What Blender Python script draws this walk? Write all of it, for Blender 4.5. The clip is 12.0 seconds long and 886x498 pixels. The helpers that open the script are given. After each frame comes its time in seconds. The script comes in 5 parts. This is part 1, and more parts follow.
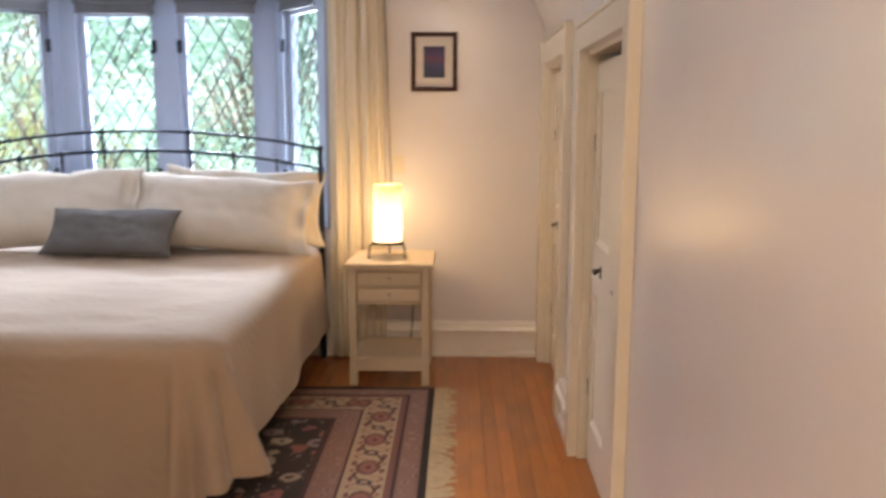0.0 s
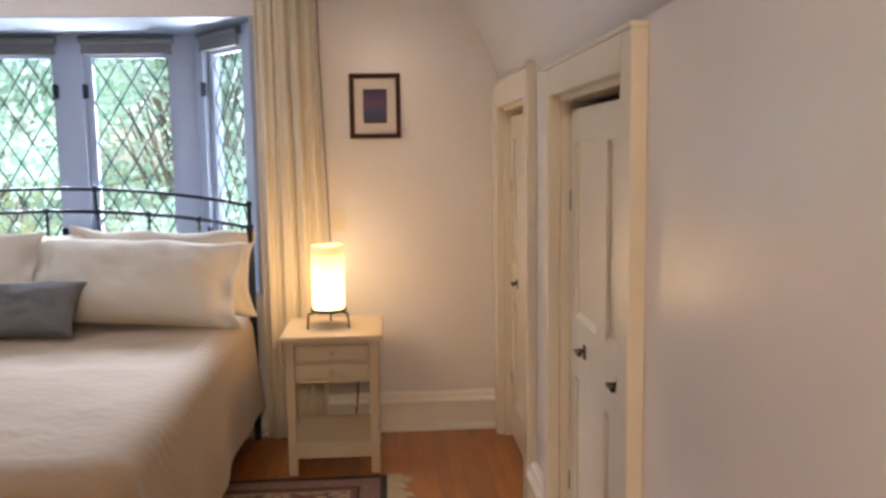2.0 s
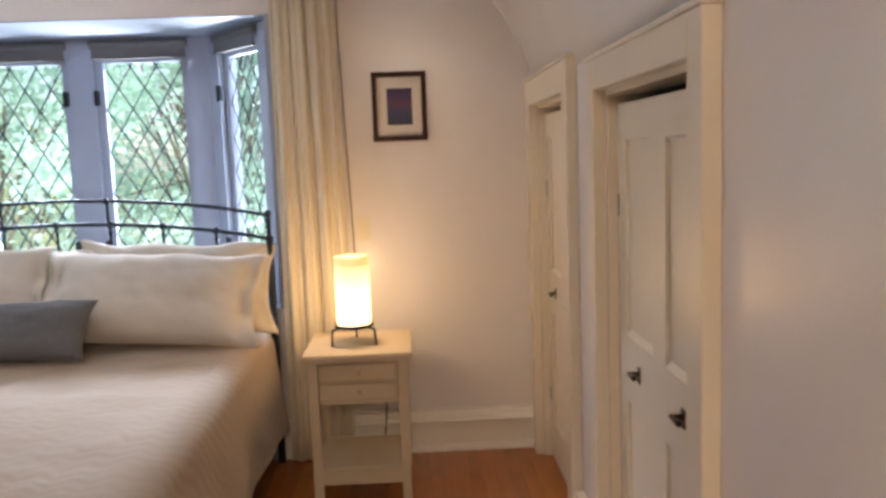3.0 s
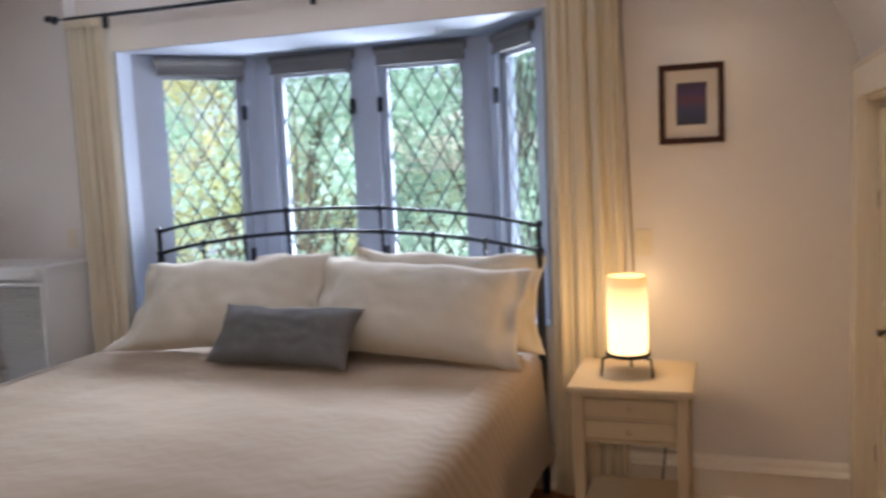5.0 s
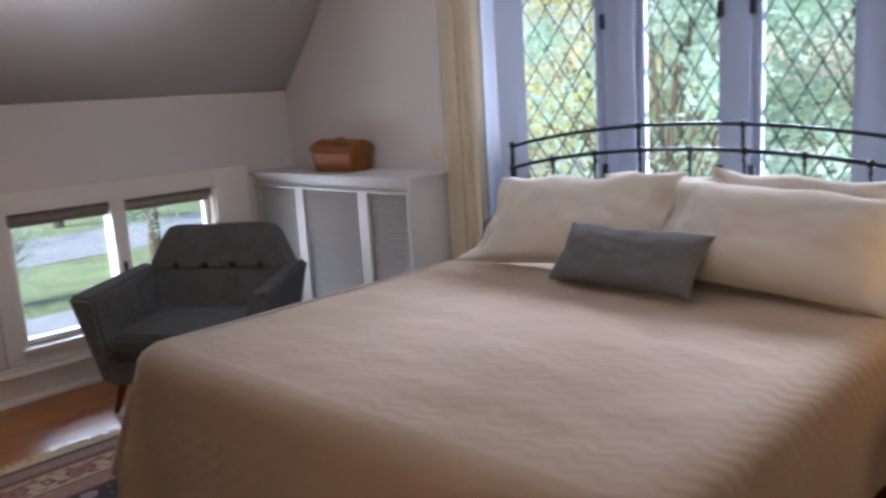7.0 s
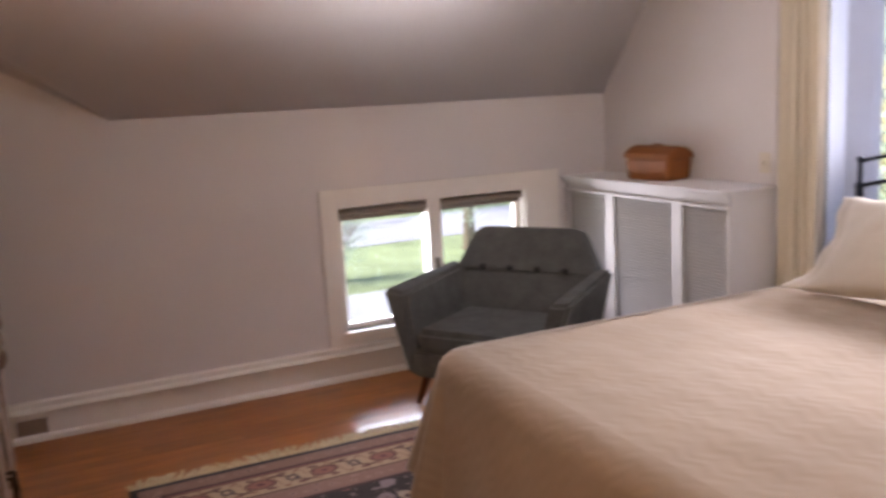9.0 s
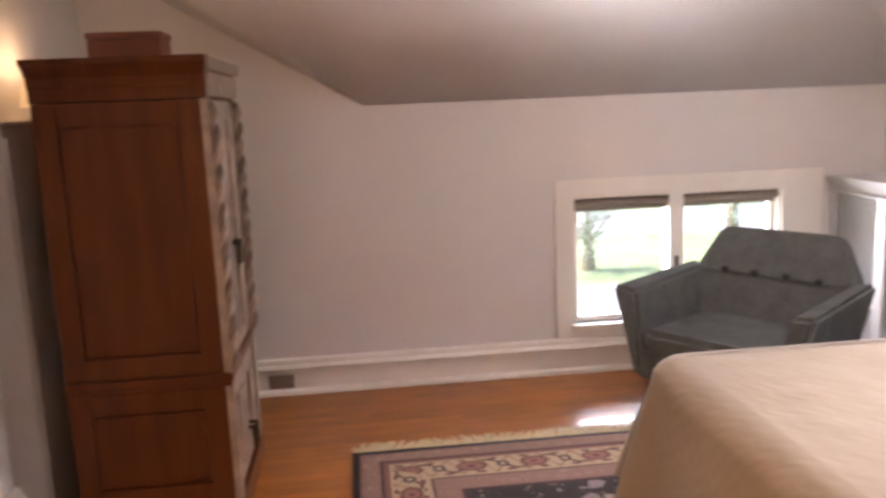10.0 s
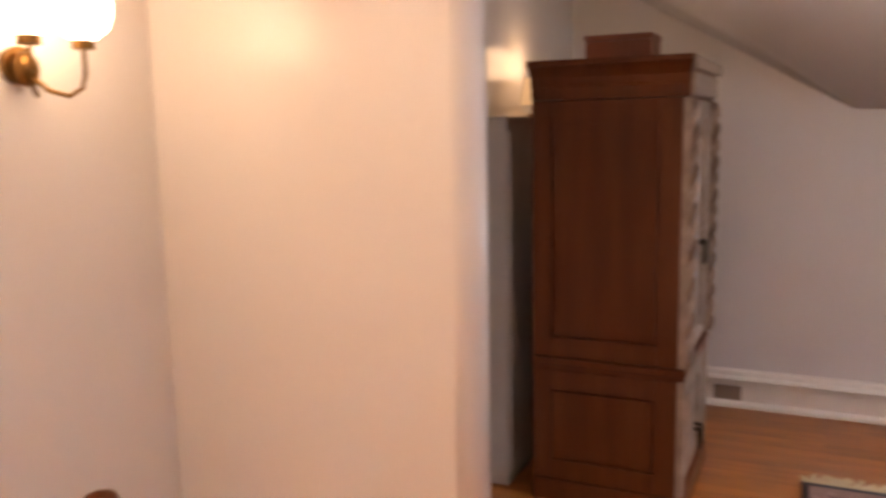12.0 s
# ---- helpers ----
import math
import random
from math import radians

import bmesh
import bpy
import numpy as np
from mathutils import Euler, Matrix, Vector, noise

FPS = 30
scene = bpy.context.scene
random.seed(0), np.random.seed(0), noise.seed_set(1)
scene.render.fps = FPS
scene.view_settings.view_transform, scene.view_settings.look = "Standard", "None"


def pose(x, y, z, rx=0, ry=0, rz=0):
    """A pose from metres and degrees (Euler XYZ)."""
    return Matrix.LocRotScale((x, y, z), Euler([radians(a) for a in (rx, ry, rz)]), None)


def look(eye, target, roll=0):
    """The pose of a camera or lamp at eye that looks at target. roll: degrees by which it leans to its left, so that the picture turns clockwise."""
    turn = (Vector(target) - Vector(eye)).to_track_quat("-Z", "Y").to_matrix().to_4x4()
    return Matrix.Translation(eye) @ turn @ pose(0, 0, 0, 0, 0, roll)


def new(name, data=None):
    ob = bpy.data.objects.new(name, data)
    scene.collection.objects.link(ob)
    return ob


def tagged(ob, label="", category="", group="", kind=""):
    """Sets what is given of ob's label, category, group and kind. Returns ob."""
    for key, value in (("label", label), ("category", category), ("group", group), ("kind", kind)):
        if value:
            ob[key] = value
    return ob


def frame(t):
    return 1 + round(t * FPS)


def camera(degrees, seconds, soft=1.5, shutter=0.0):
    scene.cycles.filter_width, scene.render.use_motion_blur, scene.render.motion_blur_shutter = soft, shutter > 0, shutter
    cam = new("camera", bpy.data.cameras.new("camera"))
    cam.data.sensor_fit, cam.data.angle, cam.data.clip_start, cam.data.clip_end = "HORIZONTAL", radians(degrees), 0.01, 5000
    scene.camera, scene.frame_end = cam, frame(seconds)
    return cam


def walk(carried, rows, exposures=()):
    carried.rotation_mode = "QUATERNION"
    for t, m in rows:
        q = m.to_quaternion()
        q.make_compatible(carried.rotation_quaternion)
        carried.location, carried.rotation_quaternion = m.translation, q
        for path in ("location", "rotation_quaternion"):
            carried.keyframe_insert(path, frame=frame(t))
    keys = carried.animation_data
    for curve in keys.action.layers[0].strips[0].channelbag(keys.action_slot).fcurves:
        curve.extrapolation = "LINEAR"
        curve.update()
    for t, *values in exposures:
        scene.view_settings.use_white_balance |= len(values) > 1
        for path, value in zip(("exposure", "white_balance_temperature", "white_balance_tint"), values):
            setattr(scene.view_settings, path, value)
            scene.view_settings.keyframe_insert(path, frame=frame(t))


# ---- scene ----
cam = camera(56.9, 12.0, soft=3.0, shutter=0.5)

PATH = [
    (0, (0.862, -1.483, 1.483), (0.826, 0.492, 1.166), 0.2),
    (0.5, (0.816, -1.323, 1.538), (0.894, 0.654, 1.246), -1.7),
    (1, (0.795, -1.223, 1.559), (0.877, 0.753, 1.261), -1.9),
    (1.5, (0.771, -1.112, 1.563), (0.894, 0.864, 1.279), -0.6),
    (2, (0.774, -0.967, 1.567), (0.905, 1.014, 1.329), -0.8),
    (2.5, (0.764, -0.822, 1.566), (0.892, 1.16, 1.331), -1.3),
    (4.5, (0.79, -0.346, 1.625), (0.37, 1.597, 1.404), -3.2),
    (5, (0.825, -0.28, 1.606), (0.185, 1.603, 1.394), -2.5),
    (5.5, (0.84, -0.247, 1.626), (-0.024, 1.54, 1.379), -1.5),
    (6, (0.842, -0.234, 1.636), (-0.202, 1.445, 1.331), -1.8),
    (6.5, (0.839, -0.166, 1.604), (-0.391, 1.371, 1.25), -2.7),
    (8.5, (0.703, -0.006, 1.674), (-0.982, 1.01, 1.317), -4.1),
    (9, (0.682, 0.001, 1.668), (-1.118, 0.803, 1.323), -3.3),
    (9.5, (0.672, 0.124, 1.678), (-1.242, 0.592, 1.335), -2.6),
    (10, (0.676, 0.155, 1.678), (-1.283, 0.356, 1.33), -2.4),
    (10.5, (0.688, 0.157, 1.683), (-1.281, 0.118, 1.334), -2.8),
    (11, (0.699, 0.138, 1.688), (-1.26, -0.083, 1.351), -2.9),
    (11.5, (0.717, 0.112, 1.662), (-1.194, -0.389, 1.351), -2.1),
    (12, (0.745, 0.075, 1.652), (-1.049, -0.756, 1.351), -1.1),
]
walk(cam, [(t, look(eye, goal, roll)) for t, eye, goal, roll in PATH],
     [(0.0, 1.57, 6700, 20), (1.0, 1.42, 6700, 20), (2.5, 1.32, 6700, 20), (4.5, 0.95, 6650, 20), (6.5, 0.85, 6550, 22), (8.5, 1.22, 7250, 32), (9.0, 1.45, 7600, 33),
      (9.5, 1.9, 7700, 32), (10.0, 2.22, 7700, 31), (10.5, 2.42, 7700, 31), (11.0, 2.42, 7700, 31), (12.0, 2.1, 7600, 32)])

# ---- light ----
world = bpy.data.worlds.new("sky_world")
scene.world = world
world.use_nodes = True
wn = world.node_tree.nodes
sky = wn.new("ShaderNodeTexSky")
sky.sky_type = "NISHITA"
sky.sun_disc = False
sky.sun_elevation = radians(48)
sky.sun_rotation = radians(200)
wn["Background"].inputs["Strength"].default_value = 0.135
world.node_tree.links.new(sky.outputs[0], wn["Background"].inputs["Color"])


def lamp(kind, place, energy, color, **more):
    data = bpy.data.lights.new("light", kind)
    data.energy, data.color = energy, color
    for key, value in more.items():
        if key == "size":
            data.size = value
        elif key == "size_y":
            data.shape, data.size_y = "RECTANGLE", value
        elif key == "radius":
            data.shadow_soft_size = value
        elif key == "angle":
            data.angle = value
    ob = new("light", data)
    ob.matrix_world = place
    return ob


WARM = (1.0, 0.73, 0.41)
DAY = (0.74, 0.87, 1.0)
lamp("SUN", look((0, 0, 10), (2.0, 7.0, 0.5)), 4.0, (1.0, 0.95, 0.86), angle=radians(0.6))
lamp("AREA", look((-1.8, 7.2, 3.75), (-1.5, 0.4, 0.9)), 620, DAY, size=4.2, size_y=1.2)
lamp("AREA", look((0.8, 7.0, -0.45), (-3.0, 1.0, 2.3)), 1050, (0.80, 0.91, 1.0), size=3.6, size_y=1.0)
lamp("AREA", look((-4.80, 2.1, 0.60), (-2.0, 1.2, 1.9)), 22, DAY, size=1.4, size_y=0.6)
lamp("POINT", pose(0.465, 3.10, 0.96), 2.2, (1.0, 0.69, 0.34), radius=0.07)
lamp("POINT", pose(-0.565, -1.535, 1.95), 0.46, WARM, radius=0.07)
lamp("POINT", pose(-0.715, -1.535, 1.95), 0.46, WARM, radius=0.07)
lamp("POINT", pose(-3.12, -1.19, 1.93), 0.5, WARM, radius=0.10)
lamp("AREA", look((0.75, -2.3, 2.5), (0.1, -1.2, 0)), 17, (1.0, 0.81, 0.56), size=0.5)

# ---- materials ----


def mat(name, color, rough=0.6, metal=0.0, var=0.0, scale=8.0, bump=0.0, bscale=60.0, coat=0.0, emit=None, strength=0.0, per=0.0, stretch=(1, 1, 1), spec=0.5, sheen=0.0):
    """Base colour with two scales of variation, fine bump, and a shift for each object."""
    m = bpy.data.materials.new(name)
    m.use_nodes = True
    nt = m.node_tree
    b = nt.nodes["Principled BSDF"]
    b.inputs["Roughness"].default_value = rough
    b.inputs["Metallic"].default_value = metal
    b.inputs["Coat Weight"].default_value = coat
    b.inputs["Specular IOR Level"].default_value = spec
    b.inputs["Sheen Weight"].default_value = sheen
    b.inputs["Base Color"].default_value = (*color, 1)
    co = nt.nodes.new("ShaderNodeTexCoord")
    mp = nt.nodes.new("ShaderNodeMapping")
    mp.inputs["Scale"].default_value = stretch
    nt.links.new(co.outputs["Object"], mp.inputs[0])
    if var or per:
        n1 = nt.nodes.new("ShaderNodeTexNoise")
        n1.inputs["Scale"].default_value = scale
        n1.inputs["Detail"].default_value = 6
        nt.links.new(mp.outputs[0], n1.inputs["Vector"])
        n2 = nt.nodes.new("ShaderNodeTexNoise")
        n2.inputs["Scale"].default_value = scale * 0.17
        n2.inputs["Detail"].default_value = 2
        nt.links.new(co.outputs["Object"], n2.inputs["Vector"])
        add = nt.nodes.new("ShaderNodeMath")
        nt.links.new(n1.outputs[0], add.inputs[0])
        nt.links.new(n2.outputs[0], add.inputs[1])
        mr = nt.nodes.new("ShaderNodeMapRange")
        mr.inputs[1].default_value, mr.inputs[2].default_value = 0.6, 1.4
        mr.inputs[3].default_value, mr.inputs[4].default_value = 1 - var, 1 + var
        nt.links.new(add.outputs[0], mr.inputs[0])
        last = mr.outputs[0]
        if per:
            info = nt.nodes.new("ShaderNodeObjectInfo")
            m2 = nt.nodes.new("ShaderNodeMapRange")
            m2.inputs[3].default_value, m2.inputs[4].default_value = 1 - per, 1 + per
            nt.links.new(info.outputs["Random"], m2.inputs[0])
            mu = nt.nodes.new("ShaderNodeMath")
            mu.operation = "MULTIPLY"
            nt.links.new(last, mu.inputs[0])
            nt.links.new(m2.outputs[0], mu.inputs[1])
            last = mu.outputs[0]
        vm = nt.nodes.new("ShaderNodeVectorMath")
        vm.operation = "SCALE"
        vm.inputs[0].default_value = color
        nt.links.new(last, vm.inputs["Scale"])
        nt.links.new(vm.outputs[0], b.inputs["Base Color"])
    if bump:
        n3 = nt.nodes.new("ShaderNodeTexNoise")
        n3.inputs["Scale"].default_value = bscale
        n3.inputs["Detail"].default_value = 4
        nt.links.new(mp.outputs[0], n3.inputs["Vector"])
        bp = nt.nodes.new("ShaderNodeBump")
        bp.inputs["Strength"].default_value = bump
        bp.inputs["Distance"].default_value = 0.01
        nt.links.new(n3.outputs[0], bp.inputs["Height"])
        nt.links.new(bp.outputs[0], b.inputs["Normal"])
    if emit:
        b.inputs["Emission Color"].default_value = (*emit, 1)
        b.inputs["Emission Strength"].default_value = strength
    return m


WALL = mat("wall_paint", (0.70, 0.665, 0.64), 0.22, var=0.03, scale=3, spec=0.4, bump=0.07, bscale=9)
CEIL = mat("ceiling_paint", (0.86, 0.85, 0.86), 0.22, var=0.03, scale=3, bump=0.12, bscale=8)
LOWTRIM = mat("pale_gloss_trim_paint", (0.82, 0.78, 0.71), 0.26, var=0.04, scale=10, bump=0.04, bscale=30)
TRIM = mat("cream_gloss_paint", (0.72, 0.655, 0.53), 0.26, var=0.03, scale=10, bump=0.04, bscale=30)
# white bay woodwork; its blue backlit shade is put into this colour
WHITE_BACKLIT = mat("white_paint_in_blue_shade", (0.32, 0.365, 0.455), 0.35, var=0.03, scale=10, bump=0.04, bscale=30)
RCOVER = mat("white_cabinet_paint", (0.66, 0.65, 0.64), 0.4, var=0.03, scale=10)
NSTAND = mat("cream_painted_wood", (0.54, 0.435, 0.295), 0.42, var=0.06, scale=12, bump=0.05, bscale=50, stretch=(1, 8, 1))
BOARD = mat("floor_board", (0.40, 0.128, 0.022), 0.29, var=0.34, scale=18, bump=0.03, bscale=40, stretch=(1, 0.05, 1), per=0.13, coat=0.2)
SUB = mat("subfloor", (0.30, 0.10, 0.022), 0.7, var=0.1)
DARKWOOD = mat("dark_red_walnut", (0.125, 0.034, 0.009), 0.42, var=0.38, scale=6, bump=0.05, bscale=30, stretch=(2.2, 2.6, 0.3), coat=0.04, spec=0.22)
# pale tone holds the window's reflection on the armoire's dark glossy front
CARVE_SHEEN = mat("carved_wood_pale_sheen", (0.30, 0.215, 0.16), 0.38, var=0.6, scale=14, bump=0.5, bscale=30, coat=0.4)
CARVEDARK = mat("carved_brown_wood", (0.17, 0.105, 0.07), 0.4, var=0.5, scale=14, bump=0.4, bscale=30, coat=0.2)
BOXWOOD = mat("red_cedar_box", (0.22, 0.060, 0.022), 0.45, var=0.3, scale=10, stretch=(1, 0.3, 1))
BLACKIRON = mat("black_iron", (0.012, 0.018, 0.03), 0.35, metal=0.6, var=0.1, scale=20)
BRONZE = mat("dark_bronze", (0.05, 0.035, 0.02), 0.4, metal=0.8, var=0.2, scale=30)
# brass colour darkened to hold the backlit look under the glowing shades
BRASS = mat("backlit_brass", (0.20, 0.105, 0.035), 0.35, metal=1.0, var=0.1, scale=30)
SHAM = mat("ivory_cotton", (0.55, 0.495, 0.415), 0.9, var=0.04, scale=9, bump=0.25, bscale=14, sheen=0.2)
LUMBAR = mat("slate_grey_linen", (0.118, 0.116, 0.117), 1.0, var=0.12, scale=60, bump=0.3, bscale=220)
CHAIRFAB = mat("charcoal_tweed", (0.128, 0.134, 0.128), 1.0, var=0.25, scale=70, bump=0.4, bscale=260, spec=0.1)
CURTAIN = mat("cream_curtain", (0.62, 0.55, 0.415), 0.95, var=0.06, scale=6, bump=0.1, bscale=120, sheen=0.2)
TAUPESHADE = mat("taupe_roller_shade", (0.23, 0.19, 0.165), 0.9, var=0.1, scale=20)
SHADECLOTH = mat("grey_roller_shade", (0.15, 0.15, 0.155), 0.9, var=0.1, scale=20)
# near black: the shadow of each button's dimple is put into the cloth
BUTTON_SHADOW = mat("button_cloth_in_shadow", (0.035, 0.035, 0.035), 0.9)
BLACK = mat("black_gap", (0.01, 0.008, 0.006), 0.9)
PLASTIC = mat("ivory_plastic", (0.66, 0.60, 0.48), 0.35)
OUTLETM = mat("brown_plastic", (0.26, 0.19, 0.14), 0.45)
LEATHER = mat("tan_leather", (0.27, 0.085, 0.016), 0.6, var=0.3, scale=9, bump=0.3, bscale=70)
LEAD = mat("dark_lead", (0.02, 0.035, 0.045), 0.5, metal=0.4)
MATBOARD = mat("cream_matboard", (0.72, 0.66, 0.58), 0.85)
FRAMEWOOD = mat("mahogany_frame", (0.042, 0.012, 0.008), 0.5, var=0.3, scale=20, spec=0.25)
FRINGE = mat("fringe_wool", (0.55, 0.42, 0.25), 0.95, var=0.15, scale=30)
GLOW = mat("lamp_glass", (0.6, 0.5, 0.35), 0.4, emit=(1.0, 0.66, 0.27), strength=1.0)
GLOWTOP = mat("lamp_glass_band", (0.6, 0.5, 0.35), 0.4, emit=(1.0, 0.62, 0.20), strength=0.42)
# the bulb sits low in the glass
nt = GLOW.node_tree
gco, gsep, gmap = nt.nodes.new("ShaderNodeTexCoord"), nt.nodes.new("ShaderNodeSeparateXYZ"), nt.nodes.new("ShaderNodeMapRange")
gmap.inputs[1].default_value, gmap.inputs[2].default_value = 0.20, 0.40
gmap.inputs[3].default_value, gmap.inputs[4].default_value = 1.7, 0.50
gmap.interpolation_type = "SMOOTHSTEP"
nt.links.new(gco.outputs["Object"], gsep.inputs[0])
nt.links.new(gsep.outputs[2], gmap.inputs[0])
nt.links.new(gmap.outputs[0], nt.nodes["Principled BSDF"].inputs["Emission Strength"])
GLOBE = mat("opal_glass", (0.9, 0.85, 0.75), 0.3, emit=(1.0, 0.80, 0.52), strength=2.5)
SHADEWARM = mat("glowing_linen", (0.7, 0.6, 0.45), 0.8, emit=(1.0, 0.66, 0.32), strength=0.10)
# broad tone variation puts sunlit and shaded clumps into the leaf colours
LEAF = mat("leaf", (0.44, 0.58, 0.49), 0.6, var=0.75, scale=1.3)
LEAFY = mat("yellow_leaf", (0.80, 0.76, 0.44), 0.6, var=0.6, scale=1.3)
for leaf, through_color in ((LEAF, (0.70, 0.88, 0.76, 1)), (LEAFY, (0.95, 0.93, 0.60, 1))):
    ln = leaf.node_tree
    tl, mx = ln.nodes.new("ShaderNodeBsdfTranslucent"), ln.nodes.new("ShaderNodeMixShader")
    tl.inputs[0].default_value = through_color
    mx.inputs[0].default_value = 0.55
    ln.links.new(ln.nodes["Principled BSDF"].outputs[0], mx.inputs[1])
    ln.links.new(tl.outputs[0], mx.inputs[2])
    ln.links.new(mx.outputs[0], ln.nodes["Material Output"].inputs[0])
BARK = mat("bark", (0.17, 0.14, 0.10), 0.9, var=0.3, scale=10, bump=0.5, bscale=30)
GRASS = mat("lawn", (0.16, 0.23, 0.12), 0.9, var=0.4, scale=1.2)
PAVE = mat("pale_concrete", (0.27, 0.31, 0.35), 0.8, var=0.15, scale=2)
# grey of the wall's soft shadow beside the armoire
GREYSHADOW = mat("grey_wall_shadow", (0.44, 0.41, 0.38), 0.5, var=0.08, scale=8)
BASKET = mat("dark_wicker", (0.03, 0.02, 0.014), 0.6, var=0.3, scale=60)


def glass_mat():
    m = bpy.data.materials.new("window_glass")
    m.use_nodes = True
    nt = m.node_tree
    out = nt.nodes["Material Output"]
    nt.nodes.remove(nt.nodes["Principled BSDF"])
    tr = nt.nodes.new("ShaderNodeBsdfTransparent")
    tr.inputs[0].default_value = (0.93, 0.98, 1.0, 1)
    gl = nt.nodes.new("ShaderNodeBsdfGlossy")
    gl.inputs["Roughness"].default_value = 0.03
    mx = nt.nodes.new("ShaderNodeMixShader")
    mx.inputs[0].default_value = 0.06
    nt.links.new(tr.outputs[0], mx.inputs[1])
    nt.links.new(gl.outputs[0], mx.inputs[2])
    nt.links.new(mx.outputs[0], out.inputs[0])
    return m


GLASS = glass_mat()


def quilt_mat():
    m = mat("taupe_matelasse", (0.318, 0.234, 0.163), 0.85, var=0.05, scale=5, sheen=0.25)
    nt = m.node_tree
    b = nt.nodes["Principled BSDF"]
    co = nt.nodes.new("ShaderNodeTexCoord")
    sep = nt.nodes.new("ShaderNodeSeparateXYZ")
    nt.links.new(co.outputs["Object"], sep.inputs[0])

    def calc(op, *values):
        k = nt.nodes.new("ShaderNodeMath")
        k.operation = op
        for slot, value in zip(k.inputs, values):
            if isinstance(value, float):
                slot.default_value = value
            else:
                nt.links.new(value, slot)
        return k.outputs[0]

    drift = nt.nodes.new("ShaderNodeTexNoise")
    drift.inputs["Scale"].default_value = 3.5
    nt.links.new(co.outputs["Object"], drift.inputs["Vector"])
    # zigzag rows of stitching
    along = calc("ADD", calc("ADD", sep.outputs[1], sep.outputs[2]), calc("MULTIPLY", drift.outputs[0], 0.17))
    row = calc("MULTIPLY_ADD", calc("PINGPONG", calc("ADD", sep.outputs[0], 9.0), 0.055), 0.75, along)
    stitch = calc("SINE", calc("MULTIPLY", row, 92.0))
    stitch = calc("MULTIPLY", stitch, drift.outputs[0])
    n = nt.nodes.new("ShaderNodeTexNoise")
    n.inputs["Scale"].default_value = 4
    n.inputs["Detail"].default_value = 4
    ad = nt.nodes.new("ShaderNodeMath")
    ad.operation = "MULTIPLY_ADD"
    ad.inputs[1].default_value = 0.22
    nt.links.new(co.outputs["Object"], n.inputs["Vector"])
    nt.links.new(stitch, ad.inputs[0])
    nt.links.new(n.outputs[0], ad.inputs[2])
    bp = nt.nodes.new("ShaderNodeBump")
    bp.inputs["Strength"].default_value = 0.19
    bp.inputs["Distance"].default_value = 0.02
    nt.links.new(ad.outputs[0], bp.inputs["Height"])
    nt.links.new(bp.outputs[0], b.inputs["Normal"])
    return m


QUILT = quilt_mat()

RUG_W, RUG_D = 3.88, 2.80


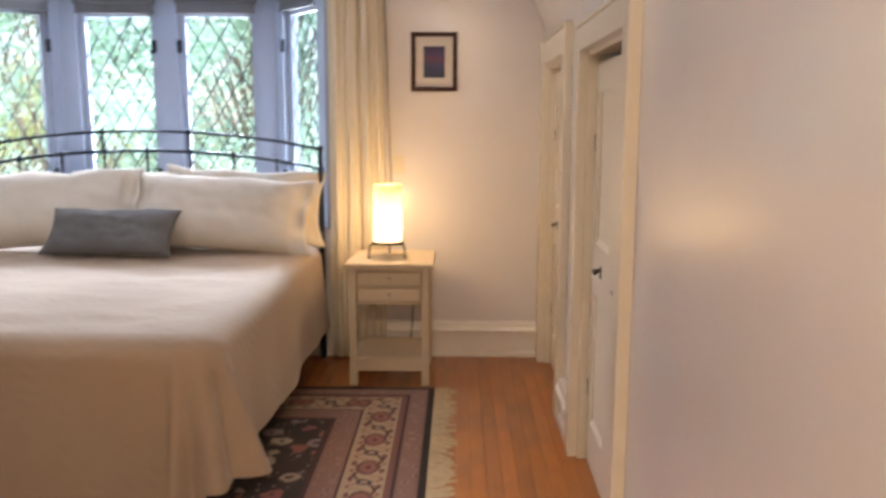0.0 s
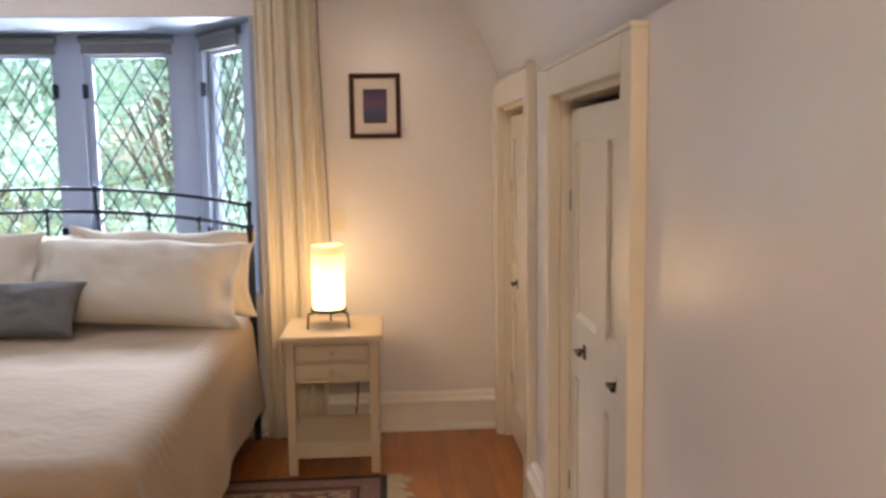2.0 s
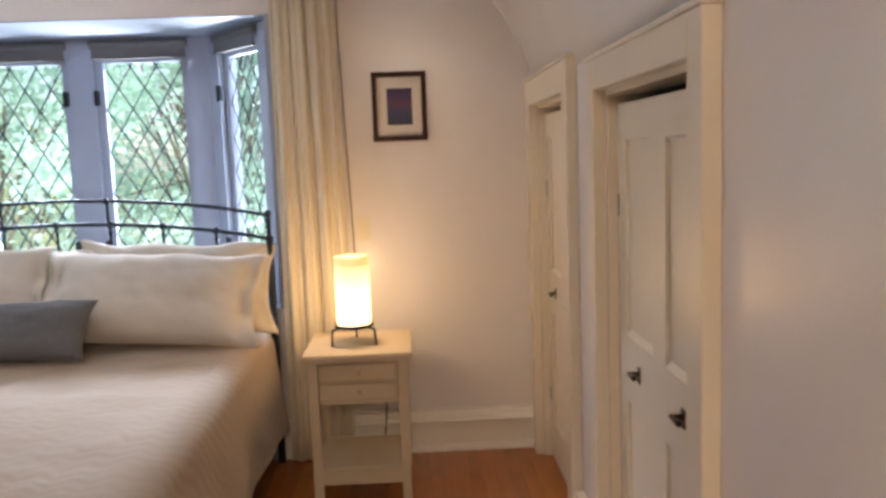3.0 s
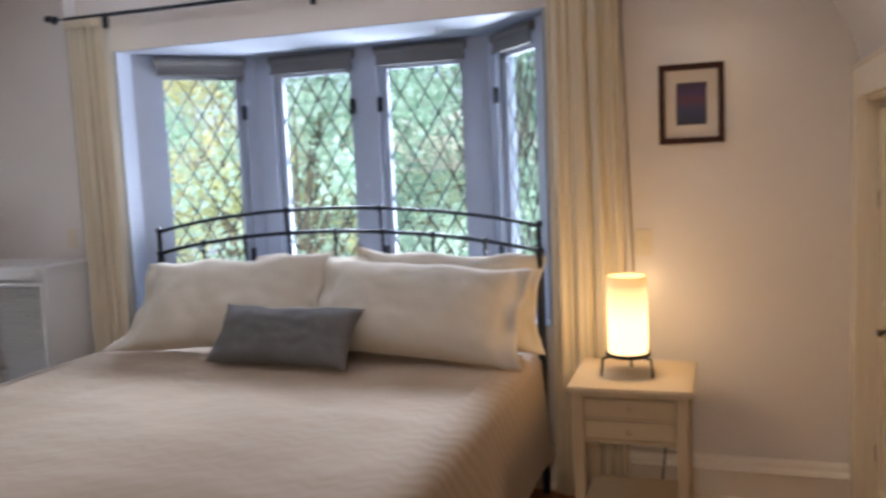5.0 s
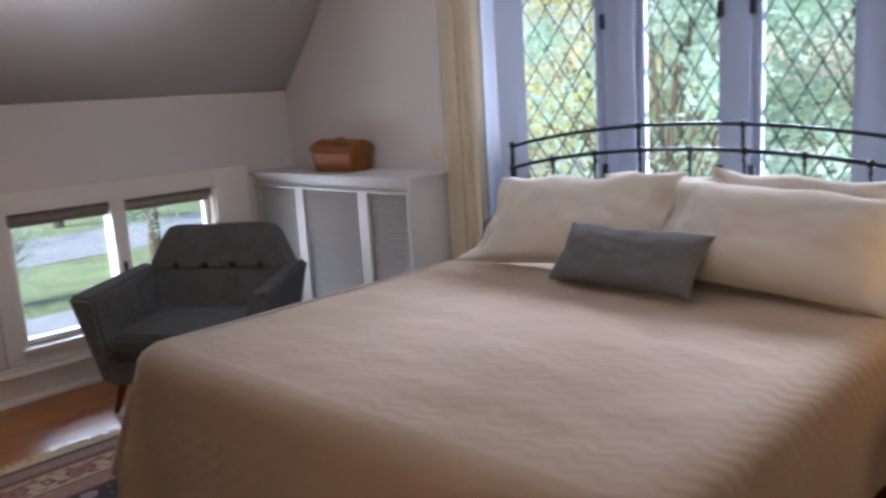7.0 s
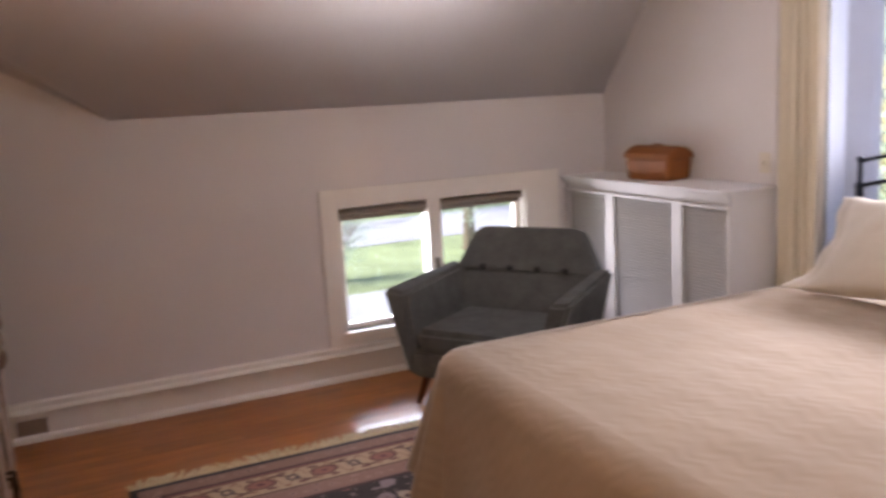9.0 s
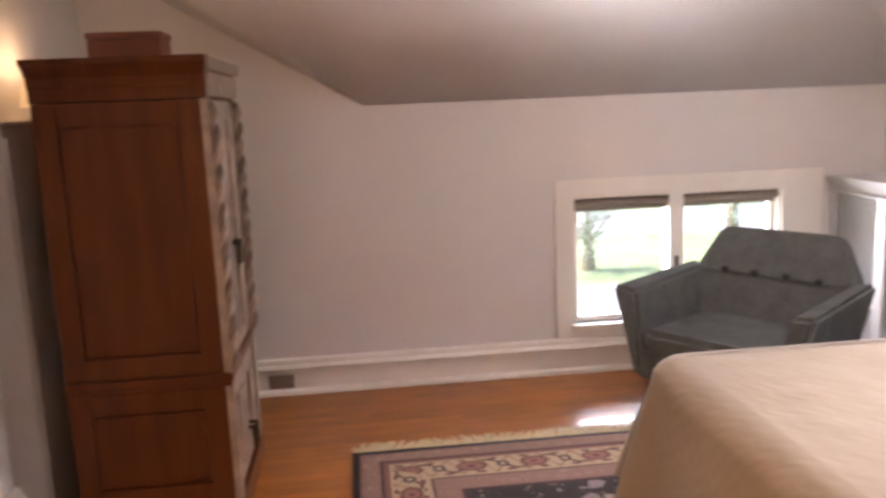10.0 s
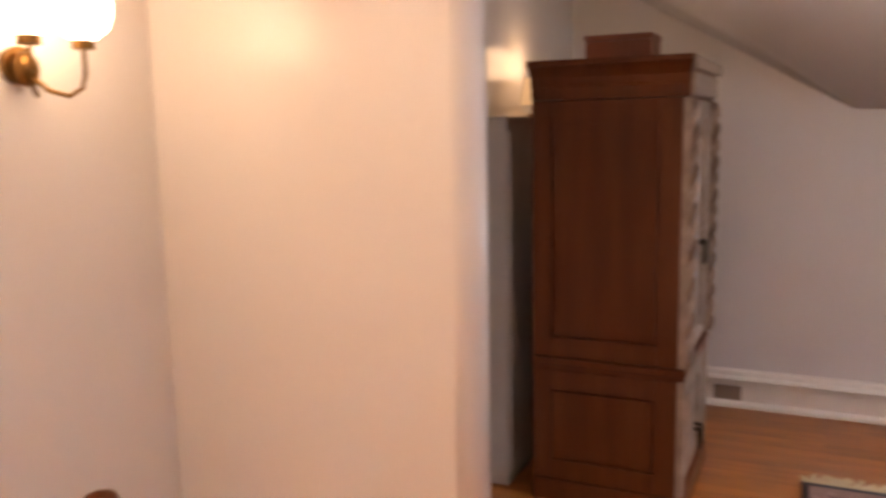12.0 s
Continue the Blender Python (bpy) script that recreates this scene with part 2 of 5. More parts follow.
def rug_mat():
    """Bands by the distance from the rug's edge, rosettes along the cream band, small motifs in the dark field."""
    m = bpy.data.materials.new("oriental_wool")
    m.use_nodes = True
    nt = m.node_tree
    N, L = nt.nodes, nt.links
    b = N["Principled BSDF"]
    b.inputs["Roughness"].default_value = 0.95
    b.inputs["Sheen Weight"].default_value = 0.0
    co = N.new("ShaderNodeTexCoord")
    sep = N.new("ShaderNodeSeparateXYZ")
    L.new(co.outputs["Object"], sep.inputs[0])

    def math_node(op, a, c=None, d=None):
        n = N.new("ShaderNodeMath")
        n.operation = op
        for i, v in enumerate((a, c, d)):
            if v is None:
                continue
            if isinstance(v, (int, float)):
                n.inputs[i].default_value = v
            else:
                L.new(v, n.inputs[i])
        return n.outputs[0]

    ax = math_node("SUBTRACT", RUG_W / 2, math_node("ABSOLUTE", sep.outputs[0]))
    ay = math_node("SUBTRACT", RUG_D / 2, math_node("ABSOLUTE", sep.outputs[1]))
    dist = math_node("MINIMUM", ax, ay)
    ramp = N.new("ShaderNodeValToRGB")
    ramp.color_ramp.interpolation = "CONSTANT"
    L.new(math_node("DIVIDE", dist, 1.4), ramp.inputs[0])
    bands = [(0.0, (0.015, 0.012, 0.015)), (0.030, (0.26, 0.142, 0.108)), (0.125, (0.055, 0.018, 0.018)), (0.140, (0.20, 0.080, 0.062)), (0.165, (0.47, 0.33, 0.205)),
             (0.345, (0.055, 0.020, 0.020)), (0.360, (0.27, 0.145, 0.110)), (0.475, (0.05, 0.018, 0.018)), (0.495, (0.016, 0.012, 0.014))]
    e = ramp.color_ramp.elements
    while len(e) < len(bands):
        e.new(0.5)
    for el, (p, c) in zip(e, bands):
        el.position = p / 1.4
        el.color = (*c, 1)

    def blend(fac, under, over):
        x = N.new("ShaderNodeMix")
        x.data_type = "RGBA"
        L.new(fac, x.inputs[0])
        L.new(under, x.inputs[6])
        if isinstance(over, tuple):
            x.inputs[7].default_value = (*over, 1)
        else:
            L.new(over, x.inputs[7])
        return x.outputs[2]

    def both(*masks):
        made = masks[0]
        for mask in masks[1:]:
            made = math_node("MULTIPLY", made, mask)
        return made

    # a slow warp keeps the knotted figures uneven
    warp = N.new("ShaderNodeTexNoise")
    warp.inputs["Scale"].default_value = 11
    L.new(co.outputs["Object"], warp.inputs["Vector"])
    bend = math_node("MULTIPLY", math_node("SUBTRACT", warp.outputs[0], 0.5), 0.035)
    side = math_node("LESS_THAN", ax, ay)
    run = math_node("ADD", math_node("ADD", math_node("MULTIPLY", side, sep.outputs[1]), math_node("MULTIPLY", math_node("SUBTRACT", 1.0, side), sep.outputs[0])), 10.0)
    run = math_node("ADD", run, bend)
    off = math_node("ADD", math_node("SUBTRACT", dist, 0.255), math_node("MULTIPLY", bend, 0.6))

    def oval(period, shift, centre, rx, ry):
        u = math_node("DIVIDE", math_node("SUBTRACT", math_node("MODULO", math_node("ADD", run, shift), period), period / 2), rx)
        v = math_node("DIVIDE", math_node("SUBTRACT", off, centre), ry)
        return math_node("ADD", math_node("MULTIPLY", u, u), math_node("MULTIPLY", v, v))

    inborder = both(math_node("GREATER_THAN", dist, 0.167), math_node("LESS_THAN", dist, 0.343))
    color = ramp.outputs[0]
    wave = math_node("ABSOLUTE", math_node("SUBTRACT", off, math_node("MULTIPLY", math_node("SINE", math_node("MULTIPLY", run, 2 * math.pi / 0.30)), 0.052)))
    color = blend(both(inborder, math_node("LESS_THAN", wave, 0.009)), color, (0.10, 0.04, 0.03))
    curl = math_node("ABSOLUTE", math_node("SUBTRACT", off, math_node("MULTIPLY", math_node("SINE", math_node("MULTIPLY", run, -4 * math.pi / 0.30)), 0.070)))
    color = blend(both(inborder, math_node("LESS_THAN", curl, 0.007)), color, (0.24, 0.10, 0.06))
    for period, shift, centre, rx, ry, tone in ((0.30, 0.0, 0.0, 0.070, 0.052, (0.15, 0.060, 0.045)), (0.30, 0.0, 0.0, 0.052, 0.036, (0.30, 0.12, 0.085)), (0.30, 0.0, 0.0, 0.016, 0.012, (0.10, 0.03, 0.03)),
                                                (0.30, 0.15, 0.0, 0.030, 0.034, (0.07, 0.05, 0.05)), (0.30, 0.15, 0.0, 0.014, 0.016, (0.45, 0.30, 0.2)),
                                                (0.15, 0.0375, 0.062, 0.024, 0.012, (0.16, 0.06, 0.05)), (0.15, 0.1125, -0.062, 0.024, 0.012, (0.14, 0.06, 0.05))):
        color = blend(both(inborder, math_node("LESS_THAN", oval(period, shift, centre, rx, ry), 1.0)), color, tone)
    # small leaves along the two rose guards
    guard = math_node("ADD", both(math_node("GREATER_THAN", dist, 0.04), math_node("LESS_THAN", dist, 0.118)), both(math_node("GREATER_THAN", dist, 0.372), math_node("LESS_THAN", dist, 0.462)))
    vs = N.new("ShaderNodeTexVoronoi")
    vs.inputs["Scale"].default_value = 17
    vs.inputs["Randomness"].default_value = 0.6
    L.new(co.outputs["Object"], vs.inputs["Vector"])
    color = blend(both(guard, math_node("LESS_THAN", vs.outputs["Distance"], 0.33)), color, (0.34, 0.20, 0.155))
    color = blend(both(guard, math_node("LESS_THAN", vs.outputs["Distance"], 0.15)), color, (0.09, 0.04, 0.045))
    # flowers of the dark field
    field = math_node("GREATER_THAN", dist, 0.505)
    tint = N.new("ShaderNodeValToRGB")
    tint.color_ramp.interpolation = "CONSTANT"
    vo = N.new("ShaderNodeTexVoronoi")
    vo.inputs["Scale"].default_value = 8.5
    vo.inputs["Randomness"].default_value = 0.75
    L.new(co.outputs["Object"], vo.inputs["Vector"])
    pick = N.new("ShaderNodeSeparateColor")
    L.new(vo.outputs["Color"], pick.inputs[0])
    L.new(pick.outputs[0], tint.inputs[0])
    te = tint.color_ramp.elements
    te[0].position, te[0].color = 0.0, (0.26, 0.20, 0.21, 1)
    te[1].position, te[1].color = 0.35, (0.28, 0.10, 0.085, 1)
    x3 = te.new(0.65)
    x3.color = (0.42, 0.33, 0.25, 1)
    petal = math_node("ADD", vo.outputs["Distance"], math_node("MULTIPLY", math_node("SUBTRACT", warp.outputs[0], 0.5), 0.8))
    color = blend(both(field, math_node("LESS_THAN", petal, 0.36)), color, tint.outputs[0])
    color = blend(both(field, math_node("LESS_THAN", petal, 0.12)), color, (0.06, 0.03, 0.035))
    vt = N.new("ShaderNodeTexVoronoi")
    vt.inputs["Scale"].default_value = 24
    L.new(co.outputs["Object"], vt.inputs["Vector"])
    color = blend(both(field, math_node("GREATER_THAN", petal, 0.45), math_node("LESS_THAN", vt.outputs["Distance"], 0.25)), color, (0.20, 0.15, 0.14))
    # wear
    worn = N.new("ShaderNodeTexNoise")
    worn.inputs["Scale"].default_value = 2.5
    worn.inputs["Detail"].default_value = 5
    L.new(co.outputs["Object"], worn.inputs["Vector"])
    color = blend(math_node("MULTIPLY", worn.outputs[0], 0.22), color, (0.22, 0.15, 0.12))
    L.new(color, b.inputs["Base Color"])
    n = N.new("ShaderNodeTexNoise")
    n.inputs["Scale"].default_value = 260
    L.new(co.outputs["Object"], n.inputs["Vector"])
    bp = N.new("ShaderNodeBump")
    bp.inputs["Strength"].default_value = 0.5
    bp.inputs["Distance"].default_value = 0.006
    L.new(n.outputs[0], bp.inputs["Height"])
    L.new(bp.outputs[0], b.inputs["Normal"])
    return m


RUG = rug_mat()


def art_mat():
    m = bpy.data.materials.new("dusk_print")
    m.use_nodes = True
    nt = m.node_tree
    co = nt.nodes.new("ShaderNodeTexCoord")
    sep = nt.nodes.new("ShaderNodeSeparateXYZ")
    nt.links.new(co.outputs["Generated"], sep.inputs[0])
    n = nt.nodes.new("ShaderNodeTexNoise")
    n.inputs["Scale"].default_value = 5
    nt.links.new(co.outputs["Generated"], n.inputs["Vector"])
    ma = nt.nodes.new("ShaderNodeMath")
    ma.operation = "MULTIPLY_ADD"
    ma.inputs[1].default_value = 0.25
    nt.links.new(n.outputs[0], ma.inputs[0])
    nt.links.new(sep.outputs[2], ma.inputs[2])
    r = nt.nodes.new("ShaderNodeValToRGB")
    e = r.color_ramp.elements
    e[0].position, e[0].color = 0.15, (0.03, 0.03, 0.06, 1)
    e[1].position, e[1].color = 1.0, (0.05, 0.03, 0.08, 1)
    for p, c in ((0.45, (0.04, 0.05, 0.12)), (0.62, (0.08, 0.05, 0.11)), (0.74, (0.12, 0.045, 0.08)), (0.86, (0.07, 0.04, 0.12))):
        x = e.new(p)
        x.color = (*c, 1)
    nt.links.new(ma.outputs[0], r.inputs[0])
    nt.links.new(r.outputs[0], nt.nodes["Principled BSDF"].inputs["Base Color"])
    return m


ART = art_mat()

# ---- builders ----


def box(bm, x0, x1, y0, y1, z0, z1):
    made = bmesh.ops.create_cube(bm, size=1.0)["verts"]
    for v in made:
        v.co = Vector((x0 + (v.co.x + 0.5) * (x1 - x0), y0 + (v.co.y + 0.5) * (y1 - y0), z0 + (v.co.z + 0.5) * (z1 - z0)))
    return made


def boxes(*all_boxes):
    bm = bmesh.new()
    for b in all_boxes:
        box(bm, *b)
    return bm


def rod(bm, a, b, r, seg=10, r2=None):
    a, b = Vector(a), Vector(b)
    d = b - a
    made = bmesh.ops.create_cone(bm, cap_ends=True, segments=seg, radius1=r, radius2=r if r2 is None else r2, depth=d.length)["verts"]
    turn = d.to_track_quat("Z", "Y").to_matrix().to_4x4()
    bmesh.ops.transform(bm, matrix=Matrix.Translation((a + b) / 2) @ turn, verts=made)
    return made


def tube(bm, pts, r, seg=8, closed=False):
    """One round bar along a line of points."""
    pts = [Vector(p) for p in pts]
    n = len(pts)
    rings = []
    for i, p in enumerate(pts):
        q = pts[(i + 1) % n] if closed or i < n - 1 else p
        o = pts[i - 1] if closed or i > 0 else p
        t = (q - o).normalized()
        u = t.cross(Vector((0.13, 0.21, 0.97)) if abs(t.z) < 0.9 else Vector((0.1, 0.99, 0))).normalized()
        v = t.cross(u)
        rings.append([bm.verts.new(p + r * (math.cos(2 * math.pi * k / seg) * u + math.sin(2 * math.pi * k / seg) * v)) for k in range(seg)])
    for i in range(n if closed else n - 1):
        a, b = rings[i], rings[(i + 1) % n]
        for k in range(seg):
            bm.faces.new((a[k], a[(k + 1) % seg], b[(k + 1) % seg], b[k]))
    if not closed:
        bm.faces.new(rings[0][::-1])
        bm.faces.new(rings[-1])
    bmesh.ops.recalc_face_normals(bm, faces=bm.faces)


def ball(bm, c, r, seg=10, squash=(1, 1, 1)):
    made = bmesh.ops.create_uvsphere(bm, u_segments=seg, v_segments=max(5, seg // 2), radius=r)["verts"]
    bmesh.ops.transform(bm, matrix=Matrix.Translation(c) @ Matrix.Diagonal((*squash, 1)), verts=made)


def lathe(profile, seg=24):
    """A turned shape from (radius, height) pairs."""
    bm = bmesh.new()
    rings = []
    for r, z in profile:
        rings.append([bm.verts.new((r * math.cos(2 * math.pi * i / seg), r * math.sin(2 * math.pi * i / seg), z)) for i in range(seg)])
    for a, b in zip(rings, rings[1:]):
        for i in range(seg):
            bm.faces.new((a[i], a[(i + 1) % seg], b[(i + 1) % seg], b[i]))
    return bm


def part(name, bm, material, parent=None, label="", smooth=False, bevel=0.0, kind="", m=None):
    if bevel:
        bmesh.ops.bevel(bm, geom=list(bm.edges), offset=bevel, segments=2, affect="EDGES", clamp_overlap=True)
    if smooth:
        for f in bm.faces:
            f.smooth = True
    data = bpy.data.meshes.new(name)
    bm.normal_update()
    bm.to_mesh(data)
    bm.free()
    data.materials.append(material)
    ob = new(name, data)
    if smooth == "auto":
        data.set_sharp_from_angle(angle=radians(40))
    if parent:
        ob.parent = parent
    if m is not None:
        ob.matrix_basis = m
    return tagged(ob, label=label, kind=kind)


def each(name, cuts, material, parent, label="", bevel=0.0):
    """A part for every box."""
    return [part(name, boxes(c), material, parent, label, bevel=bevel) for c in cuts]


def thing(name, place, label, category, group="", turn=0.0):
    ob = new(name)
    ob.empty_display_size = 0.1
    ob.matrix_basis = pose(*place, 0, 0, turn)
    return tagged(ob, label, category, group)


def wall(name, bm, material=None, label="warm grey painted plaster wall", category="wall"):
    ob = part(name, bm, material or WALL, label=label, kind="structure")
    return tagged(ob, category=category)


# ---- the room's shell ----
WX, NY, EX, SY, FLAT, T = -4.11, 3.53, 1.395, -1.30, 2.75, 0.16
BAYL, BAYR, BAYTOP, SEAT = -2.33, 0.07, 2.29, 0.80

floor = wall("floor", boxes((WX - T, EX + 0.9, -3.2, NY + 0.02, -0.12, -0.012)), SUB, "golden brown narrow strip floor", "floor")

wall("wall_north", boxes((WX - T, BAYL, NY, NY + T, -0.012, FLAT + 0.1), (BAYR, EX + T, NY, NY + T, -0.012, FLAT + 0.1),
                         (BAYL, BAYR, NY, NY + T, -0.012, SEAT), (BAYL, BAYR, NY, NY + T, BAYTOP, FLAT + 0.1)))
LW = (1.44, 2.76, 0.31, 1.085)
bm = boxes((WX - T, WX, 0.22, LW[0], -0.012, 1.72), (WX - T, WX, LW[1], NY, -0.012, 1.72), (WX - T, WX, LW[0], LW[1], -0.012, LW[2]), (WX - T, WX, LW[0], LW[1], LW[3], 1.72))
lo = [bm.verts.new(v) for v in ((WX, 0.22, -0.012), (WX, SY - 0.1, -0.012), (WX, SY - 0.1, 2.64), (WX, 0.22, 1.72))]
hi = [bm.verts.new(v.co + Vector((-T, 0, 0))) for v in lo]
bm.faces.new(lo)
bm.faces.new(hi[::-1])
for i in range(4):
    bm.faces.new((lo[i], hi[i], hi[(i + 1) % 4], lo[(i + 1) % 4]))
wall("wall_west", bm)

D1 = (2.53, 3.39, 1.79)
D2 = (1.06, 1.965, 1.755)
wall("wall_east", boxes((EX, EX + 0.12, -3.2, D2[0], -0.012, 2.0), (EX, EX + 0.12, D2[1], D1[0], -0.012, 2.0), (EX, EX + 0.12, D1[1], NY, -0.012, 2.0),
                        (EX, EX + 0.12, *D2[:2], D2[2], 2.0), (EX, EX + 0.12, *D1[:2], D1[2], 2.0)))
# unseen closet shell; ceiling and north end added to stop light at the door gaps
wall("wall_closet_back", boxes((EX + 0.75, EX + 0.85, 0.8, NY, -0.012, 2.0), (EX + 0.12, EX + 0.75, 0.8, 0.85, -0.012, 2.0), (EX + 0.12, EX + 0.75, 2.2, 2.25, -0.012, 2.0), (EX + 0.12, EX + 0.85, NY + 0.001, NY + 0.10, -0.012, 2.0)), label="plain plaster wall inside the closets")
wall("ceiling_closet", boxes((EX + 0.121, EX + 0.85, 0.8, NY, 1.95, 2.02)), label="unseen plaster ceiling added to keep outside light out of the closets", category="ceiling")
ALCOVE = 3.42
wall("wall_north_west", boxes((WX - 0.001, -2.57, ALCOVE, NY - 0.003, -0.012, FLAT + 0.1)))
wall("wall_south", boxes((WX - T, -1.10, SY - T, SY, -0.012, FLAT + 0.1)))
HALLX, EDGE = -1.08, -0.68
bm = bmesh.new()
ring = [(HALLX, -1.68), (HALLX, EDGE - 0.065)] + [(HALLX - 0.065 + 0.065 * math.cos(math.pi * i / 12), EDGE - 0.065 + 0.065 * math.sin(math.pi * i / 12)) for i in range(1, 12)] + [(HALLX - 0.13, EDGE - 0.065), (HALLX - 0.13, -1.68)]
low, top = ([bm.verts.new((x, y, z)) for x, y in ring] for z in (-0.012, FLAT + 0.1))
bm.faces.new(low[::-1])
bm.faces.new(top)
for i in range(len(ring)):
    j = (i + 1) % len(ring)
    bm.faces.new((low[i], low[j], top[j], top[i])).smooth = 0 < i < 13
bmesh.ops.recalc_face_normals(bm, faces=bm.faces)
wall("wall_partition", bm, label="warm grey plaster partition with a rounded end")
wall("wall_hall", boxes((HALLX - 0.13, 0.30, -1.80, -1.68, -0.012, FLAT + 0.1), (0.18, 0.30, -3.1, -1.80, -0.012, FLAT + 0.1), (0.18, EX + 0.12, -3.2, -3.08, -0.012, FLAT + 0.1)))


def sheet(name, polys, thick=0.08, material=CEIL, label="smooth pale grey sloped plaster ceiling"):
    """A ceiling of flat polygons with a thickness outwards (up)."""
    bm = bmesh.new()
    for poly in polys:
        bm.faces.new([bm.verts.new(p) for p in poly])
    bmesh.ops.remove_doubles(bm, verts=bm.verts, dist=0.0005)
    bmesh.ops.recalc_face_normals(bm, faces=bm.faces)
    for f in bm.faces:
        f.normal_update()
        if f.normal.z > 0:
            f.normal_flip()
    ob = part(name, bm, material, label=label, kind="structure", smooth="auto")
    tagged(ob, category="ceiling")
    s = ob.modifiers.new("thickness", "SOLIDIFY")
    s.thickness, s.offset = thick, -1
    return ob


SX = WX + (FLAT - 1.69) / 1.15
V, J = (WX, 0.22, 1.69), (WX, SY, 2.555)
sheet("ceiling_west_slope", [[V, (WX, NY, 1.69), (SX, NY, FLAT), (SX, 0.22, FLAT)], [V, (SX, 0.22, FLAT), (SX, SY, FLAT), J]])
sheet("ceiling", [[(SX, SY - T, FLAT), (SX, NY, FLAT), (0.80, NY, FLAT), (0.80, -3.2, FLAT), (-1.2, -3.2, FLAT), (-1.2, SY - T, FLAT)]], label="flat pale grey plaster ceiling")
cove = [(EX, 1.88), (1.375, 1.98), (1.335, 2.09), (1.27, 2.22), (1.18, 2.35), (1.02, 2.54), (0.80, FLAT)]
sheet("ceiling_east_slope", [[(a[0], -3.2, a[1]), (a[0], NY, a[1]), (b[0], NY, b[1]), (b[0], -3.2, b[1])] for a, b in zip(cove, cove[1:])])


def baseboard(name, a, b, inward):
    """Tall board, cap moulding and shoe between two floor points; inward points into the room."""
    a, b, n = Vector(a), Vector(b), Vector(inward)
    prof = [(0, 0), (0.038, 0), (0.038, 0.018), (0.030, 0.030), (0.014, 0.034), (0.014, 0.154), (0.050, 0.161), (0.051, 0.170), (0.044, 0.182), (0.034, 0.190), (0.030, 0.214), (0.024, 0.220), (0, 0.222)]
    bm = bmesh.new()
    ends = [[bm.verts.new((*(p + n * o).to_2d(), z)) for o, z in prof] for p in (a, b)]
    for i in range(len(prof)):
        j = (i + 1) % len(prof)
        bm.faces.new((ends[0][i], ends[0][j], ends[1][j], ends[1][i]))
    bm.faces.new(ends[0][::-1])
    bm.faces.new(ends[1])
    bmesh.ops.recalc_face_normals(bm, faces=bm.faces)
    ob = part(name, bm, LOWTRIM, label="tall cream painted baseboard with moulded cap", kind="structure")
    return tagged(ob, category="baseboard")


baseboard("baseboard", (BAYR + 0.02, NY, 0), (EX - 0.03, NY, 0), (0, -1, 0))
baseboard("baseboard", (-2.56, NY, 0), (BAYR + 0.018, NY, 0), (0, -1, 0))
baseboard("baseboard", (WX, SY, 0), (WX, 3.06, 0), (1, 0, 0))
baseboard("baseboard", (EX, 2.065, 0), (EX, 2.415, 0), (-1, 0, 0))
baseboard("baseboard", (EX, -3.05, 0), (EX, 0.955, 0), (-1, 0, 0))
baseboard("baseboard", (WX + 0.035, SY, 0), (HALLX - 0.14, SY, 0), (0, 1, 0))
baseboard("baseboard", (HALLX, -1.64, 0), (HALLX, EDGE - 0.066, 0), (1, 0, 0))
baseboard("baseboard", (HALLX + 0.035, -1.68, 0), (0.29, -1.68, 0), (0, 1, 0))

# ---- bay window ----
CL, CR, BY = (-1.83, 4.15), (-0.37, 4.15), 4.15
JL, JR = (BAYL, 3.62), (BAYR, 3.62)
bm = bmesh.new()
for z0, z1 in ((SEAT - 0.06, SEAT + 0.004), (BAYTOP - 0.005, BAYTOP + 0.06)):
    ring = [(BAYL, NY + 0.003), (BAYR, NY + 0.003), (BAYR, 3.62), (CR[0] + 0.05, BY + 0.14), (CL[0] - 0.05, BY + 0.14), (BAYL, 3.62)]
    low = [bm.verts.new((x, y, z0)) for x, y in ring]
    top = [bm.verts.new((x, y, z1)) for x, y in ring]
    bm.faces.new(low[::-1])
    bm.faces.new(top)
    for i in range(6):
        bm.faces.new((low[i], low[(i + 1) % 6], top[(i + 1) % 6], top[i]))
tagged(part("window_bay_seat", bm, WHITE_BACKLIT, label="white painted bay window seat board and soffit", kind="structure"), category="window seat")
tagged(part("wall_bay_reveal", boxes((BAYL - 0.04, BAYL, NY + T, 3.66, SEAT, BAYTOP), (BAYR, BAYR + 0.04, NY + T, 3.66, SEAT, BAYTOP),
                                     (BAYL - 0.012, BAYL + 0.012, NY - 0.012, NY + T, SEAT, BAYTOP), (BAYR - 0.012, BAYR + 0.012, NY - 0.012, NY + T, SEAT, BAYTOP)), WHITE_BACKLIT,
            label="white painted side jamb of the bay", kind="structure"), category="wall")


